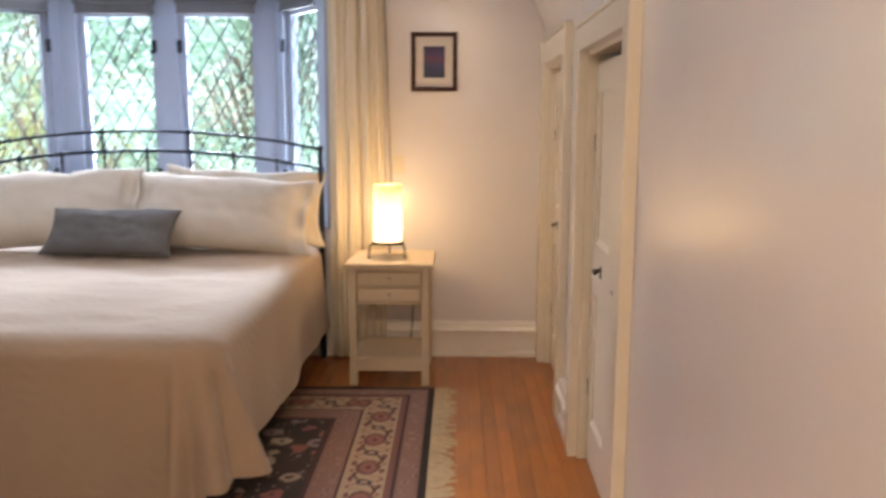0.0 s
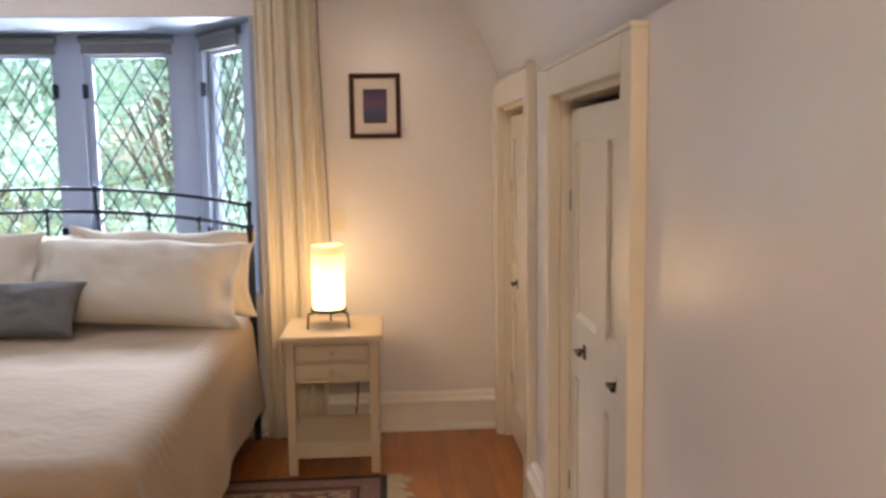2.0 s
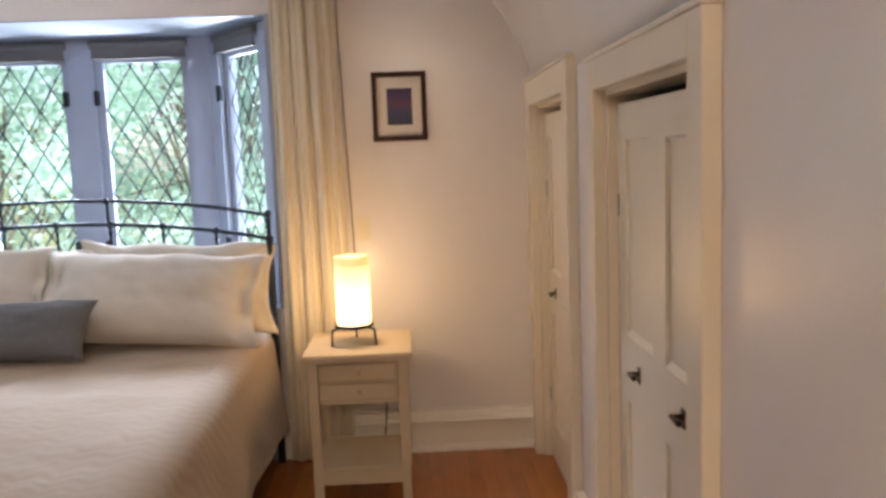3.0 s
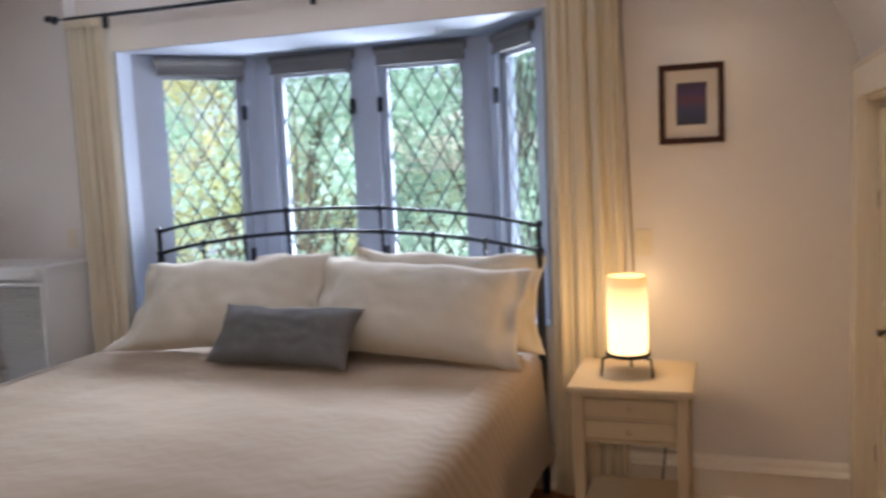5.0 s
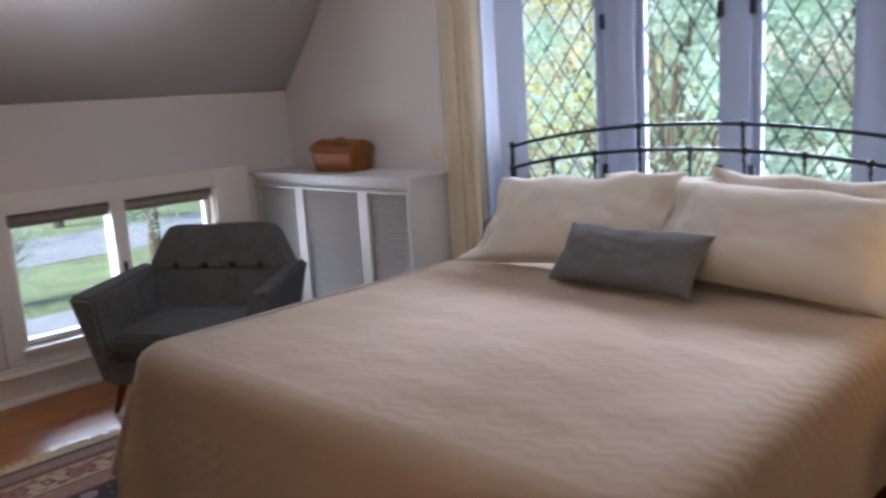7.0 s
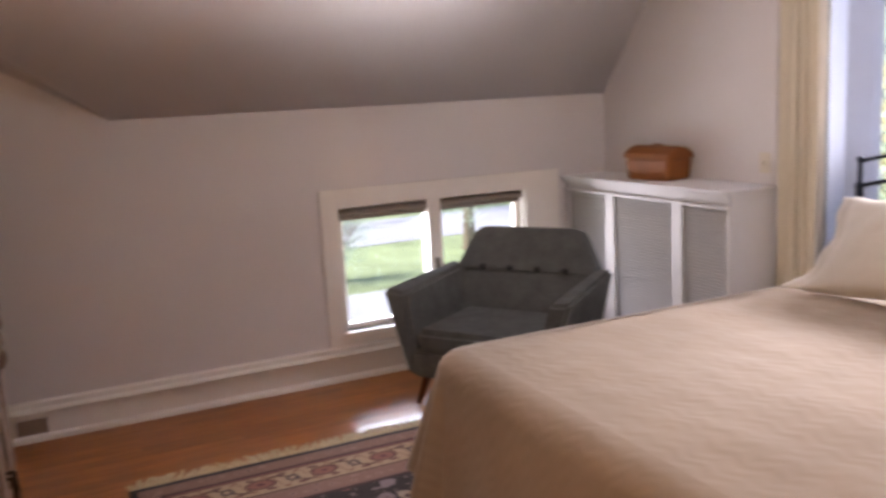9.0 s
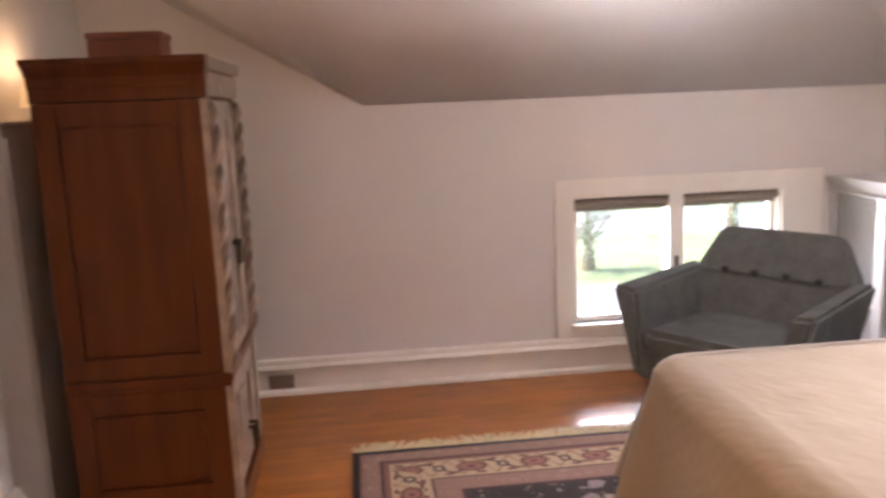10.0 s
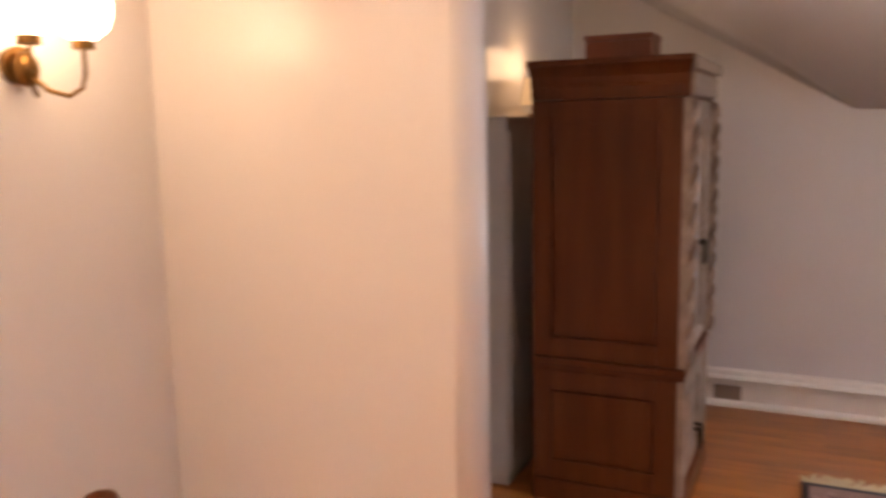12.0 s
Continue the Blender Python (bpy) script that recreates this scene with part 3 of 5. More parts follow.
def casement(name, a, b, g0, g1, z0, z1, hinge, seg=1):
    """A casement between two plan points: outer frame, sash, shade roll, leaded panes. g0, g1: where the glass begins and ends along it."""
    a, b = Vector((*a, 0)), Vector((*b, 0))
    long = (b - a).length
    ang = math.degrees(math.atan2((b - a).y, (b - a).x))
    w = thing(name, (a.x, a.y, 0), "white casement window with diamond leaded glass and rolled grey shade", "window", "bay window casements", ang)
    w["kind"] = "structure"
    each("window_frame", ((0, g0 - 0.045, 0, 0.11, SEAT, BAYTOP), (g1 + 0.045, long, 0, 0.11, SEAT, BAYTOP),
                          (g0 - 0.045, g1 + 0.045, 0, 0.11, z1 + 0.13, BAYTOP), (g0 - 0.045, g1 + 0.045, 0, 0.11, SEAT, z0 - 0.05)), WHITE_BACKLIT, w)
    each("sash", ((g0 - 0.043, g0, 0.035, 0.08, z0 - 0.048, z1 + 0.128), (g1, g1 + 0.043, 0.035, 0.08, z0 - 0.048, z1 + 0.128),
                              (g0, g1, 0.035, 0.08, z1, z1 + 0.128), (g0, g1, 0.035, 0.08, z0 - 0.048, z0)), WHITE_BACKLIT, w, bevel=0.004)
    bm = bmesh.new()
    rod(bm, (g0 - 0.05, -0.012, z1 + 0.10), (g1 + 0.05, -0.012, z1 + 0.10), 0.024, 12)
    box(bm, g0 - 0.04, g1 + 0.04, -0.022, -0.016, z1 + 0.028, z1 + 0.09)
    box(bm, g0 - 0.04, g1 + 0.04, -0.028, -0.010, z1 + 0.016, z1 + 0.030)
    part("roller_shade", bm, SHADECLOTH, w, "rolled up dark grey fabric shade")
    pane = part("pane", boxes((g0, g1, 0.056, 0.060, z0, z1)), GLASS, w, "clear window glass")
    pane.visible_shadow = False
    bm = bmesh.new()
    dx = (g1 - g0) / 3
    dz = dx * 1.62
    n = int((z1 - z0) / dz) + 4
    for k in range(-5, n + 5):
        for s in (1, -1):
            x0, zz0 = g0, z0 + k * dz
            x1, zz1 = g1, zz0 + s * 3 * dz
            p, q = Vector((x0, 0.052, zz0)), Vector((x1, 0.052, zz1))
            lo, hi = 0.0, 1.0
            dzt = q.z - p.z
            for lim, sign in ((z0, 1), (z1, -1)):
                t = (lim - p.z) / dzt
                if (dzt > 0) == (sign > 0):
                    lo = max(lo, t)
                else:
                    hi = min(hi, t)
            if hi - lo > 0.01:
                rod(bm, p + (q - p) * lo, p + (q - p) * hi, 0.0045, 4)
    part("leading", bm, LEAD, w, "dark lead diamond lattice")
    bm = bmesh.new()
    hx = g0 - 0.03 if hinge < 0 else g1 + 0.03
    for hz in (z1 - 0.20, z0 + 0.17):
        box(bm, hx - 0.016, hx + 0.016, -0.016, 0.0, hz - 0.04, hz + 0.04)
        rod(bm, (hx, -0.020, hz - 0.045), (hx, -0.020, hz + 0.045), 0.008, 8)
    part("latch", bm, BLACKIRON, w, "black iron casement latch")
    return w


Z0, Z1 = 0.92, 2.15
casement("window_bay", JL, CL, 0.19, 0.61, Z0, Z1, 1)
casement("window_bay", CL, (-1.12, BY), 0.155, 0.605, Z0, Z1, 0.5)
casement("window_bay", (-1.12, BY), CR, 0.13, 0.578, Z0, Z1, -1)
casement("window_bay", CR, JR, 0.14, 0.50, Z0, Z1, -1)
# roof and apron close the bay outside
for nm, z0, z1 in (("wall_bay_apron", -0.5, SEAT - 0.06), ("wall_bay_head", BAYTOP + 0.06, FLAT + 0.1)):
    bm = bmesh.new()
    ring = [(BAYL, NY + T), (BAYR, NY + T), (BAYR, 3.70), (CR[0] + 0.05, BY + 0.2), (CL[0] - 0.05, BY + 0.2), (BAYL, 3.70)]
    low = [bm.verts.new((x, y, z0)) for x, y in ring]
    top = [bm.verts.new((x, y, z1)) for x, y in ring]
    bm.faces.new(low[::-1])
    bm.faces.new(top)
    for i in range(6):
        bm.faces.new((low[i], low[(i + 1) % 6], top[(i + 1) % 6], top[i]))
    wall(nm, bm, label="pale exterior wall of the bay")

# ---- low west window ----
y0, y1, z0, z1 = LW
lw = thing("window_low", (0, 0, 0), "low pair of white framed casement windows with rolled dark shades", "window")
lw["kind"] = "structure"
each("window_casing", ((WX, WX + 0.022, y0 - 0.11, y0, 0.224, z1 + 0.12), (WX, WX + 0.022, y1, y1 + 0.26, 0.224, z1 + 0.12),
                            (WX, WX + 0.024, y0, y1, z1, z1 + 0.12), (WX, WX + 0.018, y0, y1, 0.224, z0 - 0.02)), LOWTRIM, lw, "pale painted casing", bevel=0.003)
part("window_sill", boxes((WX - 0.05, WX + 0.05, y0 - 0.02, y1 + 0.02, z0 - 0.022, z0)), LOWTRIM, lw)
bars = []
for a, b in ((y0, 2.09), (2.09, y1)):
    bars += [(WX - 0.11, WX - 0.06, a + 0.003, a + 0.045, z0, z1), (WX - 0.11, WX - 0.06, b - 0.045, b - 0.003, z0, z1), (WX - 0.11, WX - 0.06, a + 0.045, b - 0.045, z1 - 0.05, z1), (WX - 0.11, WX - 0.06, a + 0.045, b - 0.045, z0, z0 + 0.03)]
each("window_frame", ((WX - T + 0.002, WX - 0.002, y0, y0 + 0.012, z0, z1), (WX - T + 0.002, WX - 0.002, y1 - 0.012, y1, z0, z1), (WX - 0.05, WX + 0.004, 2.045, 2.135, z0, z1)), LOWTRIM, lw)
each("sash", bars, LOWTRIM, lw)
for a, b in ((y0 + 0.04, 2.05), (2.13, y1 - 0.04)):
    p = part("pane", boxes((WX - 0.088, WX - 0.084, a, b, z0 + 0.03, z1 - 0.05)), GLASS, lw)
    p.visible_shadow = False
    bm = bmesh.new()
    rod(bm, (WX - 0.035, a - 0.03, z1 - 0.035), (WX - 0.035, b + 0.03, z1 - 0.035), 0.024, 12)
    box(bm, WX - 0.045, WX - 0.040, a - 0.02, b + 0.02, z1 - 0.085, z1 - 0.04)
    part("roller_shade", bm, TAUPESHADE, lw, "rolled up taupe fabric shade")
part("latch", boxes((WX + 0.004, WX + 0.018, 2.08, 2.10, 0.62, 0.70)), BRONZE, lw, "small dark window latch")

# ---- closet doors ----


def closet_door(name, y0, y1, top, head, outer0, outer1):
    d = thing(name, (EX, (y0 + y1) / 2, 0), "cream painted closet door with four recessed panels", "door", "closet doors")
    d["kind"] = "structure"
    c = (y0 + y1) / 2
    cap = top + 0.095 if top < 1.78 else top + 0.12
    each("door_frame", ((-0.042, 0, outer0 - c, y0 - c, 0, cap), (-0.042, 0, y1 - c, outer1 - c, 0, cap), (-0.042, 0, y0 - c, y1 - c, top, cap),
                        (-0.048, 0, outer0 - 0.006 - c, outer1 + 0.006 - c, cap, cap + 0.015)), TRIM, d, "cream painted door casing", bevel=0.002)
    each("jamb", ((0.0, 0.118, y0 - c, y0 + 0.018 - c, 0, top), (0.0, 0.118, y1 - 0.018 - c, y1 - c, 0, top), (0.0, 0.118, y0 + 0.018 - c, y1 - 0.018 - c, top - 0.018, top)), TRIM, d)
    a, b = y0 + 0.022 - c, y1 - 0.022 - c
    t = top - 0.05
    s, m2 = 0.085, 0.058
    mid = (0.765, 0.975)
    x0, x1 = 0.035, 0.070
    each("door_rail", ((x0, x1, a, a + s, 0.01, t), (x0, x1, b - s, b, 0.01, t), (x0, x1, -m2, m2, 0.01, t),
                              (x0, x1, a + s, -m2, t - 0.11, t), (x0, x1, m2, b - s, t - 0.11, t), (x0, x1, a + s, -m2, *mid), (x0, x1, m2, b - s, *mid),
                              (x0, x1, a + s, -m2, 0.01, 0.20), (x0, x1, m2, b - s, 0.01, 0.20)), TRIM, d)
    for p0, p1 in ((a + s, -m2), (m2, b - s)):
        for q0, q1 in ((0.20, mid[0]), (mid[1], t - 0.11)):
            bm = bmesh.new()
            tri = [(x0 + 0.001, q0 + 0.001), (x0 + 0.0115, q0 + 0.001), (x0 + 0.0115, q0 + 0.020)]
            e0, e1 = ([bm.verts.new((tx, yy, tz)) for tx, tz in tri] for yy in (p0 + 0.001, p1 - 0.001))
            bm.faces.new(e0)
            bm.faces.new(e1[::-1])
            for i in range(3):
                bm.faces.new((e0[i], e1[i], e1[(i + 1) % 3], e0[(i + 1) % 3]))
            bmesh.ops.recalc_face_normals(bm, faces=bm.faces)
            part("panel_ledge", bm, TRIM, d)
            part("door_panel", boxes((x0 + 0.012, x1 - 0.008, p0 + 0.001, p1 - 0.001, q0 + 0.001, q1 - 0.001)), TRIM, d)
            each("panel_moulding", ((x0 + 0.003, x0 + 0.0115, p0 + 0.001, p1 - 0.001, q1 - 0.009, q1 - 0.001),), TRIM, d)
    for yy in (-0.205, 0.205):
        bm = bmesh.new()
        box(bm, x0 - 0.004, x0, yy - 0.012, yy + 0.012, 0.855, 0.905)
        rod(bm, (x0 - 0.003, yy, 0.885), (x0 - 0.030, yy, 0.885), 0.008, 8)
        rod(bm, (x0 - 0.030, yy + 0.010, 0.885), (x0 - 0.030, yy - 0.050, 0.885), 0.007, 8, 0.009)
        part("door_handle", bm, BRONZE, d, "dark bronze lever pull", smooth="auto")
    each("hinge", ((x0 - 0.003, x0, b - 0.006, b, 0.30, 0.37), (x0 - 0.003, x0, b - 0.006, b, 1.35, 1.42)), BRONZE, d)
    return d


closet_door("door_closet", D2[0], D2[1], D2[2], 0.1, 0.965, 2.06)
closet_door("door_closet", D1[0], D1[1], D1[2], 0.1, 2.42, NY - 0.003)

# ---- curtains and rod ----


def curtain(x0, x1, y, top, bottom, folds, label, squeeze=0.0):
    c = thing("curtain", ((x0 + x1) / 2, y, 0), label, "curtain", "cream curtains")
    bm = bmesh.new()
    nx, nz = folds * 12, 14
    grid = []
    for j in range(nz + 1):
        v = j / nz
        z = bottom + (top - bottom) * v
        row = []
        for i in range(nx + 1):
            u = i / nx
            w = (x1 - x0) * (1 + 0.06 * (1 - v))
            x = (u - 0.5) * w + squeeze * math.sin(math.pi * v) * 0.02
            ph = u * folds * 2 * math.pi + 0.5 * math.sin(3 * v + u * 5)
            d = 0.019 * math.sin(ph) * (0.75 + 0.35 * math.sin(u * 9 + 2)) + 0.007 * math.sin(ph * 2.3 + v * 2)
            row.append(bm.verts.new((x + 0.006 * math.cos(ph), d, z)))
        grid.append(row)
    for j in range(nz):
        for i in range(nx):
            bm.faces.new((grid[j][i], grid[j][i + 1], grid[j + 1][i + 1], grid[j + 1][i]))
    ob = part("panel", bm, CURTAIN, c, smooth=True)
    s = ob.modifiers.new("thickness", "SOLIDIFY")
    s.thickness = 0.003
    part("heading", boxes(((x0 - x1) / 2, (x1 - x0) / 2, -0.012, 0.012, top - 0.03, top + 0.012)), CURTAIN, c, "gathered curtain heading", bevel=0.004)
    return c


curtain(-2.535, -2.29, 3.385, 2.44, 0.01, 4, "cream linen curtain hanging in folds beside the white cabinet")
curtain(0.09, 0.41, 3.43, 2.44, 0.01, 4, "cream linen curtain hanging in folds behind the nightstand")
r = thing("curtain_rod", (-1.1, 3.43, 2.47), "dark iron curtain rod with leaf finials on brackets", "curtain rod")
bm = bmesh.new()
rod(bm, (-1.50, 0, 0), (1.56, 0, 0), 0.011, 12)
part("rod", bm, BLACKIRON, r, smooth="auto")
for s in (-1, 1):
    bm = bmesh.new()
    x = -1.50 if s < 0 else 1.56
    ball(bm, (x + s * 0.03, 0, 0), 0.026, 12, (1.3, 1, 1))
    ball(bm, (x + s * 0.075, 0, 0.012), 0.030, 12, (1.4, 0.5, 0.9))
    ball(bm, (x + s * 0.06, 0, -0.022), 0.018, 10, (1.4, 0.6, 0.8))
    part("finial", bm, BLACKIRON, r, smooth=True)
for x in (-1.28, 0.0, 1.30):
    bm = bmesh.new()
    rod(bm, (x, 0, -0.012), (x, 0.088, -0.012), 0.007, 8)
    box(bm, x - 0.015, x + 0.015, 0.090, 0.099, -0.05, 0.03)
    part("bracket", bm, BLACKIRON, r)
k = thing("curtain_hook", (0.095, NY - 0.002, 2.235), "small dark curtain hook screwed to the wall beside the bay", "hook")
bm = bmesh.new()
ball(bm, (0, -0.022, 0), 0.014, 10)
rod(bm, (0, 0, 0), (0, -0.02, 0), 0.006, 8)
part("knob", bm, BRONZE, k, smooth=True)
cd = thing("lamp_cord", (0.44, NY - 0.02, 1.0), "thin dark electric cord hanging down the wall beside the curtain", "cord")
bm = bmesh.new()
pts = [(-0.02, 0, 1.44), (-0.022, 0, 1.2), (-0.012, 0, 0.9), (0.0, 0, 0.5), (0.012, 0, 0.1), (0.02, 0, -0.16)]
tube(bm, pts, 0.0035, 6)
part("cable", bm, OUTLETM, cd)

# ---- bed ----
BX0, BX1, BY0, BY1, BZ = -2.24, 0.03, 1.20, 3.40, 0.72
HX0, HX1, HY = -2.08, 0.03, 3.455
bed = thing("bed", (0, 0, 0), "king size bed made with a taupe quilted bedspread, black iron headboard", "bed")


def arch(x, ends, middle):
    u = (x - HX0) / (HX1 - HX0)
    return ends + (middle - ends) * (1 - (2 * u - 1) ** 2) ** 0.9


hb = tagged(new("headboard"), label="black iron headboard with two arched rails")
hb.parent = bed
for x in (HX0, HX1):
    bm = bmesh.new()
    rod(bm, (x, HY, 0), (x, HY, 1.175), 0.019, 14)
    rod(bm, (x, HY, 1.175), (x, HY, 1.295), 0.012, 12)
    ball(bm, (x, HY, 1.30), 0.019, 12)
    ball(bm, (x, HY, 1.175), 0.024, 12, (1, 1, 0.8))
    part("post", bm, BLACKIRON, hb, smooth="auto")
for ends, mid, rr in ((1.29, 1.398, 0.0095), (1.172, 1.28, 0.0105)):
    bm = bmesh.new()
    tube(bm, [(x, HY, arch(x, ends, mid)) for x in (HX0 + (HX1 - HX0) * i / 32 for i in range(33))], rr, 10)
    part("rail", bm, BLACKIRON, hb, smooth="auto")
bm = bmesh.new()
rod(bm, (HX0, HY, 0.74), (HX1, HY, 0.74), 0.011, 10)
part("rail", bm, BLACKIRON, hb, smooth="auto")
for i in range(1, 8):
    x = HX1 - 0.262 * i
    bm = bmesh.new()
    rod(bm, (x, HY, 0.74), (x, HY, arch(x, 1.172, 1.28)), 0.0075, 8)
    ball(bm, (x, HY, arch(x, 1.172, 1.28)), 0.020, 10)
    ball(bm, (x, HY, arch(x, 1.172, 1.28) - 0.04), 0.011, 8, (1, 1, 1.8))
    part("spindle", bm, BLACKIRON, hb, smooth="auto")
for x in (-1.287, -0.763):
    bm = bmesh.new()
    rod(bm, (x, HY, arch(x, 1.172, 1.28)), (x, HY, arch(x, 1.29, 1.398)), 0.0085, 8)
    ball(bm, (x, HY, arch(x, 1.29, 1.398)), 0.020, 10)
    part("spindle", bm, BLACKIRON, hb, smooth="auto")
part("mattress", boxes((BX0 + 0.05, BX1 - 0.05, BY0 + 0.06, BY1, 0.42, BZ - 0.035)), SHAM, bed, "ivory mattress", bevel=0.03)
part("box_spring", boxes((BX0 + 0.06, BX1 - 0.06, BY0 + 0.08, BY1, 0.20, 0.415)), SHAM, bed, "ivory box spring", bevel=0.01)
part("bed_frame", boxes((BX0 + 0.05, BX0 + 0.08, BY0 + 0.1, HY, 0.15, 0.198), (BX1 - 0.08, BX1 - 0.05, BY0 + 0.1, HY, 0.15, 0.198), (BX0 + 0.08, BX1 - 0.08, BY0 + 0.1, BY0 + 0.14, 0.15, 0.198)), BLACKIRON, bed)
for x in (BX0 + 0.12, BX1 - 0.12):
    for y in (BY0 + 0.16, 3.2):
        bm = bmesh.new()
        rod(bm, (x, y, 0.013), (x, y, 0.15), 0.018, 10)
        part("leg", bm, BLACKIRON, bed)


def bedspread():
    """Top and a skirt round three sides, with ripples that grow towards the hem."""
    bm = bmesh.new()
    R = 0.15
    path = []
    n = 90
    for i in range(n):
        path.append((BX1, BY1 - (BY1 - BY0 - R) * i / n, 1, 0, 0))
    for i in range(24):
        a = math.pi / 2 * i / 24
        path.append((BX1 - R + R * math.cos(a), BY0 + R - R * math.sin(a), math.cos(a), -math.sin(a), 1))
    for i in range(n):
        path.append((BX1 - R - (BX1 - BX0 - 2 * R) * i / n, BY0, 0, -1, 0))
    for i in range(24):
        a = math.pi / 2 * i / 24
        path.append((BX0 + R - R * math.sin(a), BY0 + R - R * math.cos(a), -math.sin(a), -math.cos(a), 1))
    for i in range(n + 1):
        path.append((BX0, BY0 + R + (BY1 - BY0 - R) * i / n, -1, 0, 0))
    rings = []
    levels = 15
    for k in range(levels):
        t = k / (levels - 1)
        ring = []
        for i, (x, y, nx, ny, corner) in enumerate(path):
            s = i * 0.021
            hem = 0.12 + (0.09 if nx > 0.5 or nx < -0.5 else 0.0) + 0.015 * math.sin(s * 4.1)
            if t < 0.36:
                q = t / 0.36 * math.pi / 2
                off, z = -0.11 + 0.11 * math.sin(q), BZ - 0.080 * (1 - math.cos(q))
            else:
                q = (t - 0.36) / 0.64
                rip = 0.5 * math.sin(s * 7.3) + 0.35 * math.sin(s * 13.1 + 1.3) + 0.25 * math.sin(s * 3.1 + 0.4)
                flare = 0.035 + 0.075 * corner
                off = q * flare + q ** 1.3 * 0.022 * rip + q ** 0.8 * corner * 0.045 * math.sin(i * 0.62)
                z = (BZ - 0.080) + (hem - BZ + 0.080) * q
            sag = 0.004 * min(1, 5 * t) * noise.noise((x * 3, y * 3, z * 3))
            ring.append(bm.verts.new((x + nx * off, y + ny * off, z + sag)))
        rings.append(ring)
    for a, b in zip(rings, rings[1:]):
        for i in range(len(path) - 1):
            bm.faces.new((a[i], b[i], b[i + 1], a[i + 1]))
    # the top: strips from the right skirt to the left one
    top = rings[0]
    rows, cols = 64, 64
    x0, x1, y0, y1 = BX0 + 0.11, BX1 - 0.11, BY0 + 0.11, BY1
    grid = []
    for j in range(rows + 1):
        row = []
        for i in range(cols + 1):
            x, y = x0 + (x1 - x0) * i / cols, y0 + (y1 - y0) * j / rows
            edge = min(i, cols - i, j) / 4
            for cx, side in ((BX1 - R, 1), (BX0 + R, -1)):
                d = Vector(((x - cx) * side, BY0 + R - y))
                if d.x > 0 and d.y > 0 and d.length > R - 0.11:
                    d *= (R - 0.11) / d.length
                    x, y, edge = cx + side * d.x, BY0 + R - d.y, 0
            h = 0.012 * noise.noise((x * 1.6, y * 1.6, 0.3)) + 0.010 * noise.noise((x * 3.1 + y, y * 7, 1.7)) + 0.004 * noise.noise((x * 11, y * 16, 4))
            row.append(bm.verts.new((x, y, BZ + h * min(1, edge))))
        grid.append(row)
    for j in range(rows):
        for i in range(cols):
            bm.faces.new((grid[j][i], grid[j][i + 1], grid[j + 1][i + 1], grid[j + 1][i]))
    ob = part("bedspread", bm, QUILT, None, smooth=True)
    s = ob.modifiers.new("thickness", "SOLIDIFY")
    s.thickness, s.use_rim = 0.006, False
    return ob


bs = bedspread()
bs.parent = bed
tagged(bs, label="taupe quilted matelasse bedspread with zigzag stitching")


def pillow(name, w, h, t, material, m, label, flange=0.0, seed=0, category="pillow", group="", tail=0.0):
    """A stuffed pillow lying in its own xy plane; flange: a loose hem at both ends."""
    bm = bmesh.new()
    nu, nv = 40, 26
    sheets = []
    for side in (1, -1):
        grid = []
        for j in range(nv + 1):
            row = []
            v = 2 * j / nv - 1
            for i in range(nu + 1):
                u = 2 * i / nu - 1
                ub = min(1.0, abs(u) * (1 + flange))
                th = t / 2 * max(0.0, (1 - ub ** 3.2)) ** 0.55 * max(0.0, (1 - abs(v) ** 2.6)) ** 0.55
                pinch = 1 - 0.05 * (1 - u * u) * abs(v) - 0.0
                x = u * w / 2 * (1 - 0.035 * (1 - v * v))
                y = v * h / 2 * pinch
                wr = noise.noise((u * 2.8 + seed, v * 1.3, side)) * 0.015 + noise.noise((u * 6 + seed, v * 3.7 + u, side * 2)) * 0.006
                fold = abs(noise.noise((u * 1.7 + seed * 2, v * 1.2 + u * 1.5, 5.0)))
                wr += (0.004 if flange else 0.0) * (0.25 - min(0.25, fold)) * (1 + 2.5 * abs(u)) * side
                wr += (0.006 if flange else 0.0) * max(0, abs(u) - 0.45) * math.sin(v * 7 + seed + 2.5 * math.sin(u * 4 + seed))
                x += (1 if u > 0 else -1) * (0.05 + (tail if u < 0 else 0.0) if v < 0 and flange else 0.015) * max(0, abs(u) - 0.7) / 0.3 * abs(v) ** 2
                y += 0.030 * (noise.noise((u * 2.3, seed, 1)) if v > 0 else 0.3 * noise.noise((u * 2.3, seed, 2))) * abs(v) ** 3 + 0.010 * u ** 4 * max(0, v) ** 3
                z = side * (th + 0.002) + wr * (0.35 + th / (t / 2))
                if flange and abs(u) > 1 / (1 + flange):
                    z = 0.015 * math.sin(v * 8 + seed + 6 * u) + side * 0.0025
                row.append(bm.verts.new((x, y, z)))
            grid.append(row)
        sheets.append(grid)
        for j in range(nv):
            for i in range(nu):
                q = (grid[j][i], grid[j][i + 1], grid[j + 1][i + 1], grid[j + 1][i])
                bm.faces.new(q if side > 0 else q[::-1])
    rim = lambda g: [g[0][i] for i in range(nu)] + [g[j][nu] for j in range(nv)] + [g[nv][i] for i in range(nu, 0, -1)] + [g[j][0] for j in range(nv, 0, -1)]
    a, b = rim(sheets[0]), rim(sheets[1])
    for i in range(len(a)):
        k = (i + 1) % len(a)
        bm.faces.new((a[i], b[i], b[k], a[k]))
    ob = part(name, bm, material, None, smooth=True, m=m)
    return tagged(ob, label, category, group)


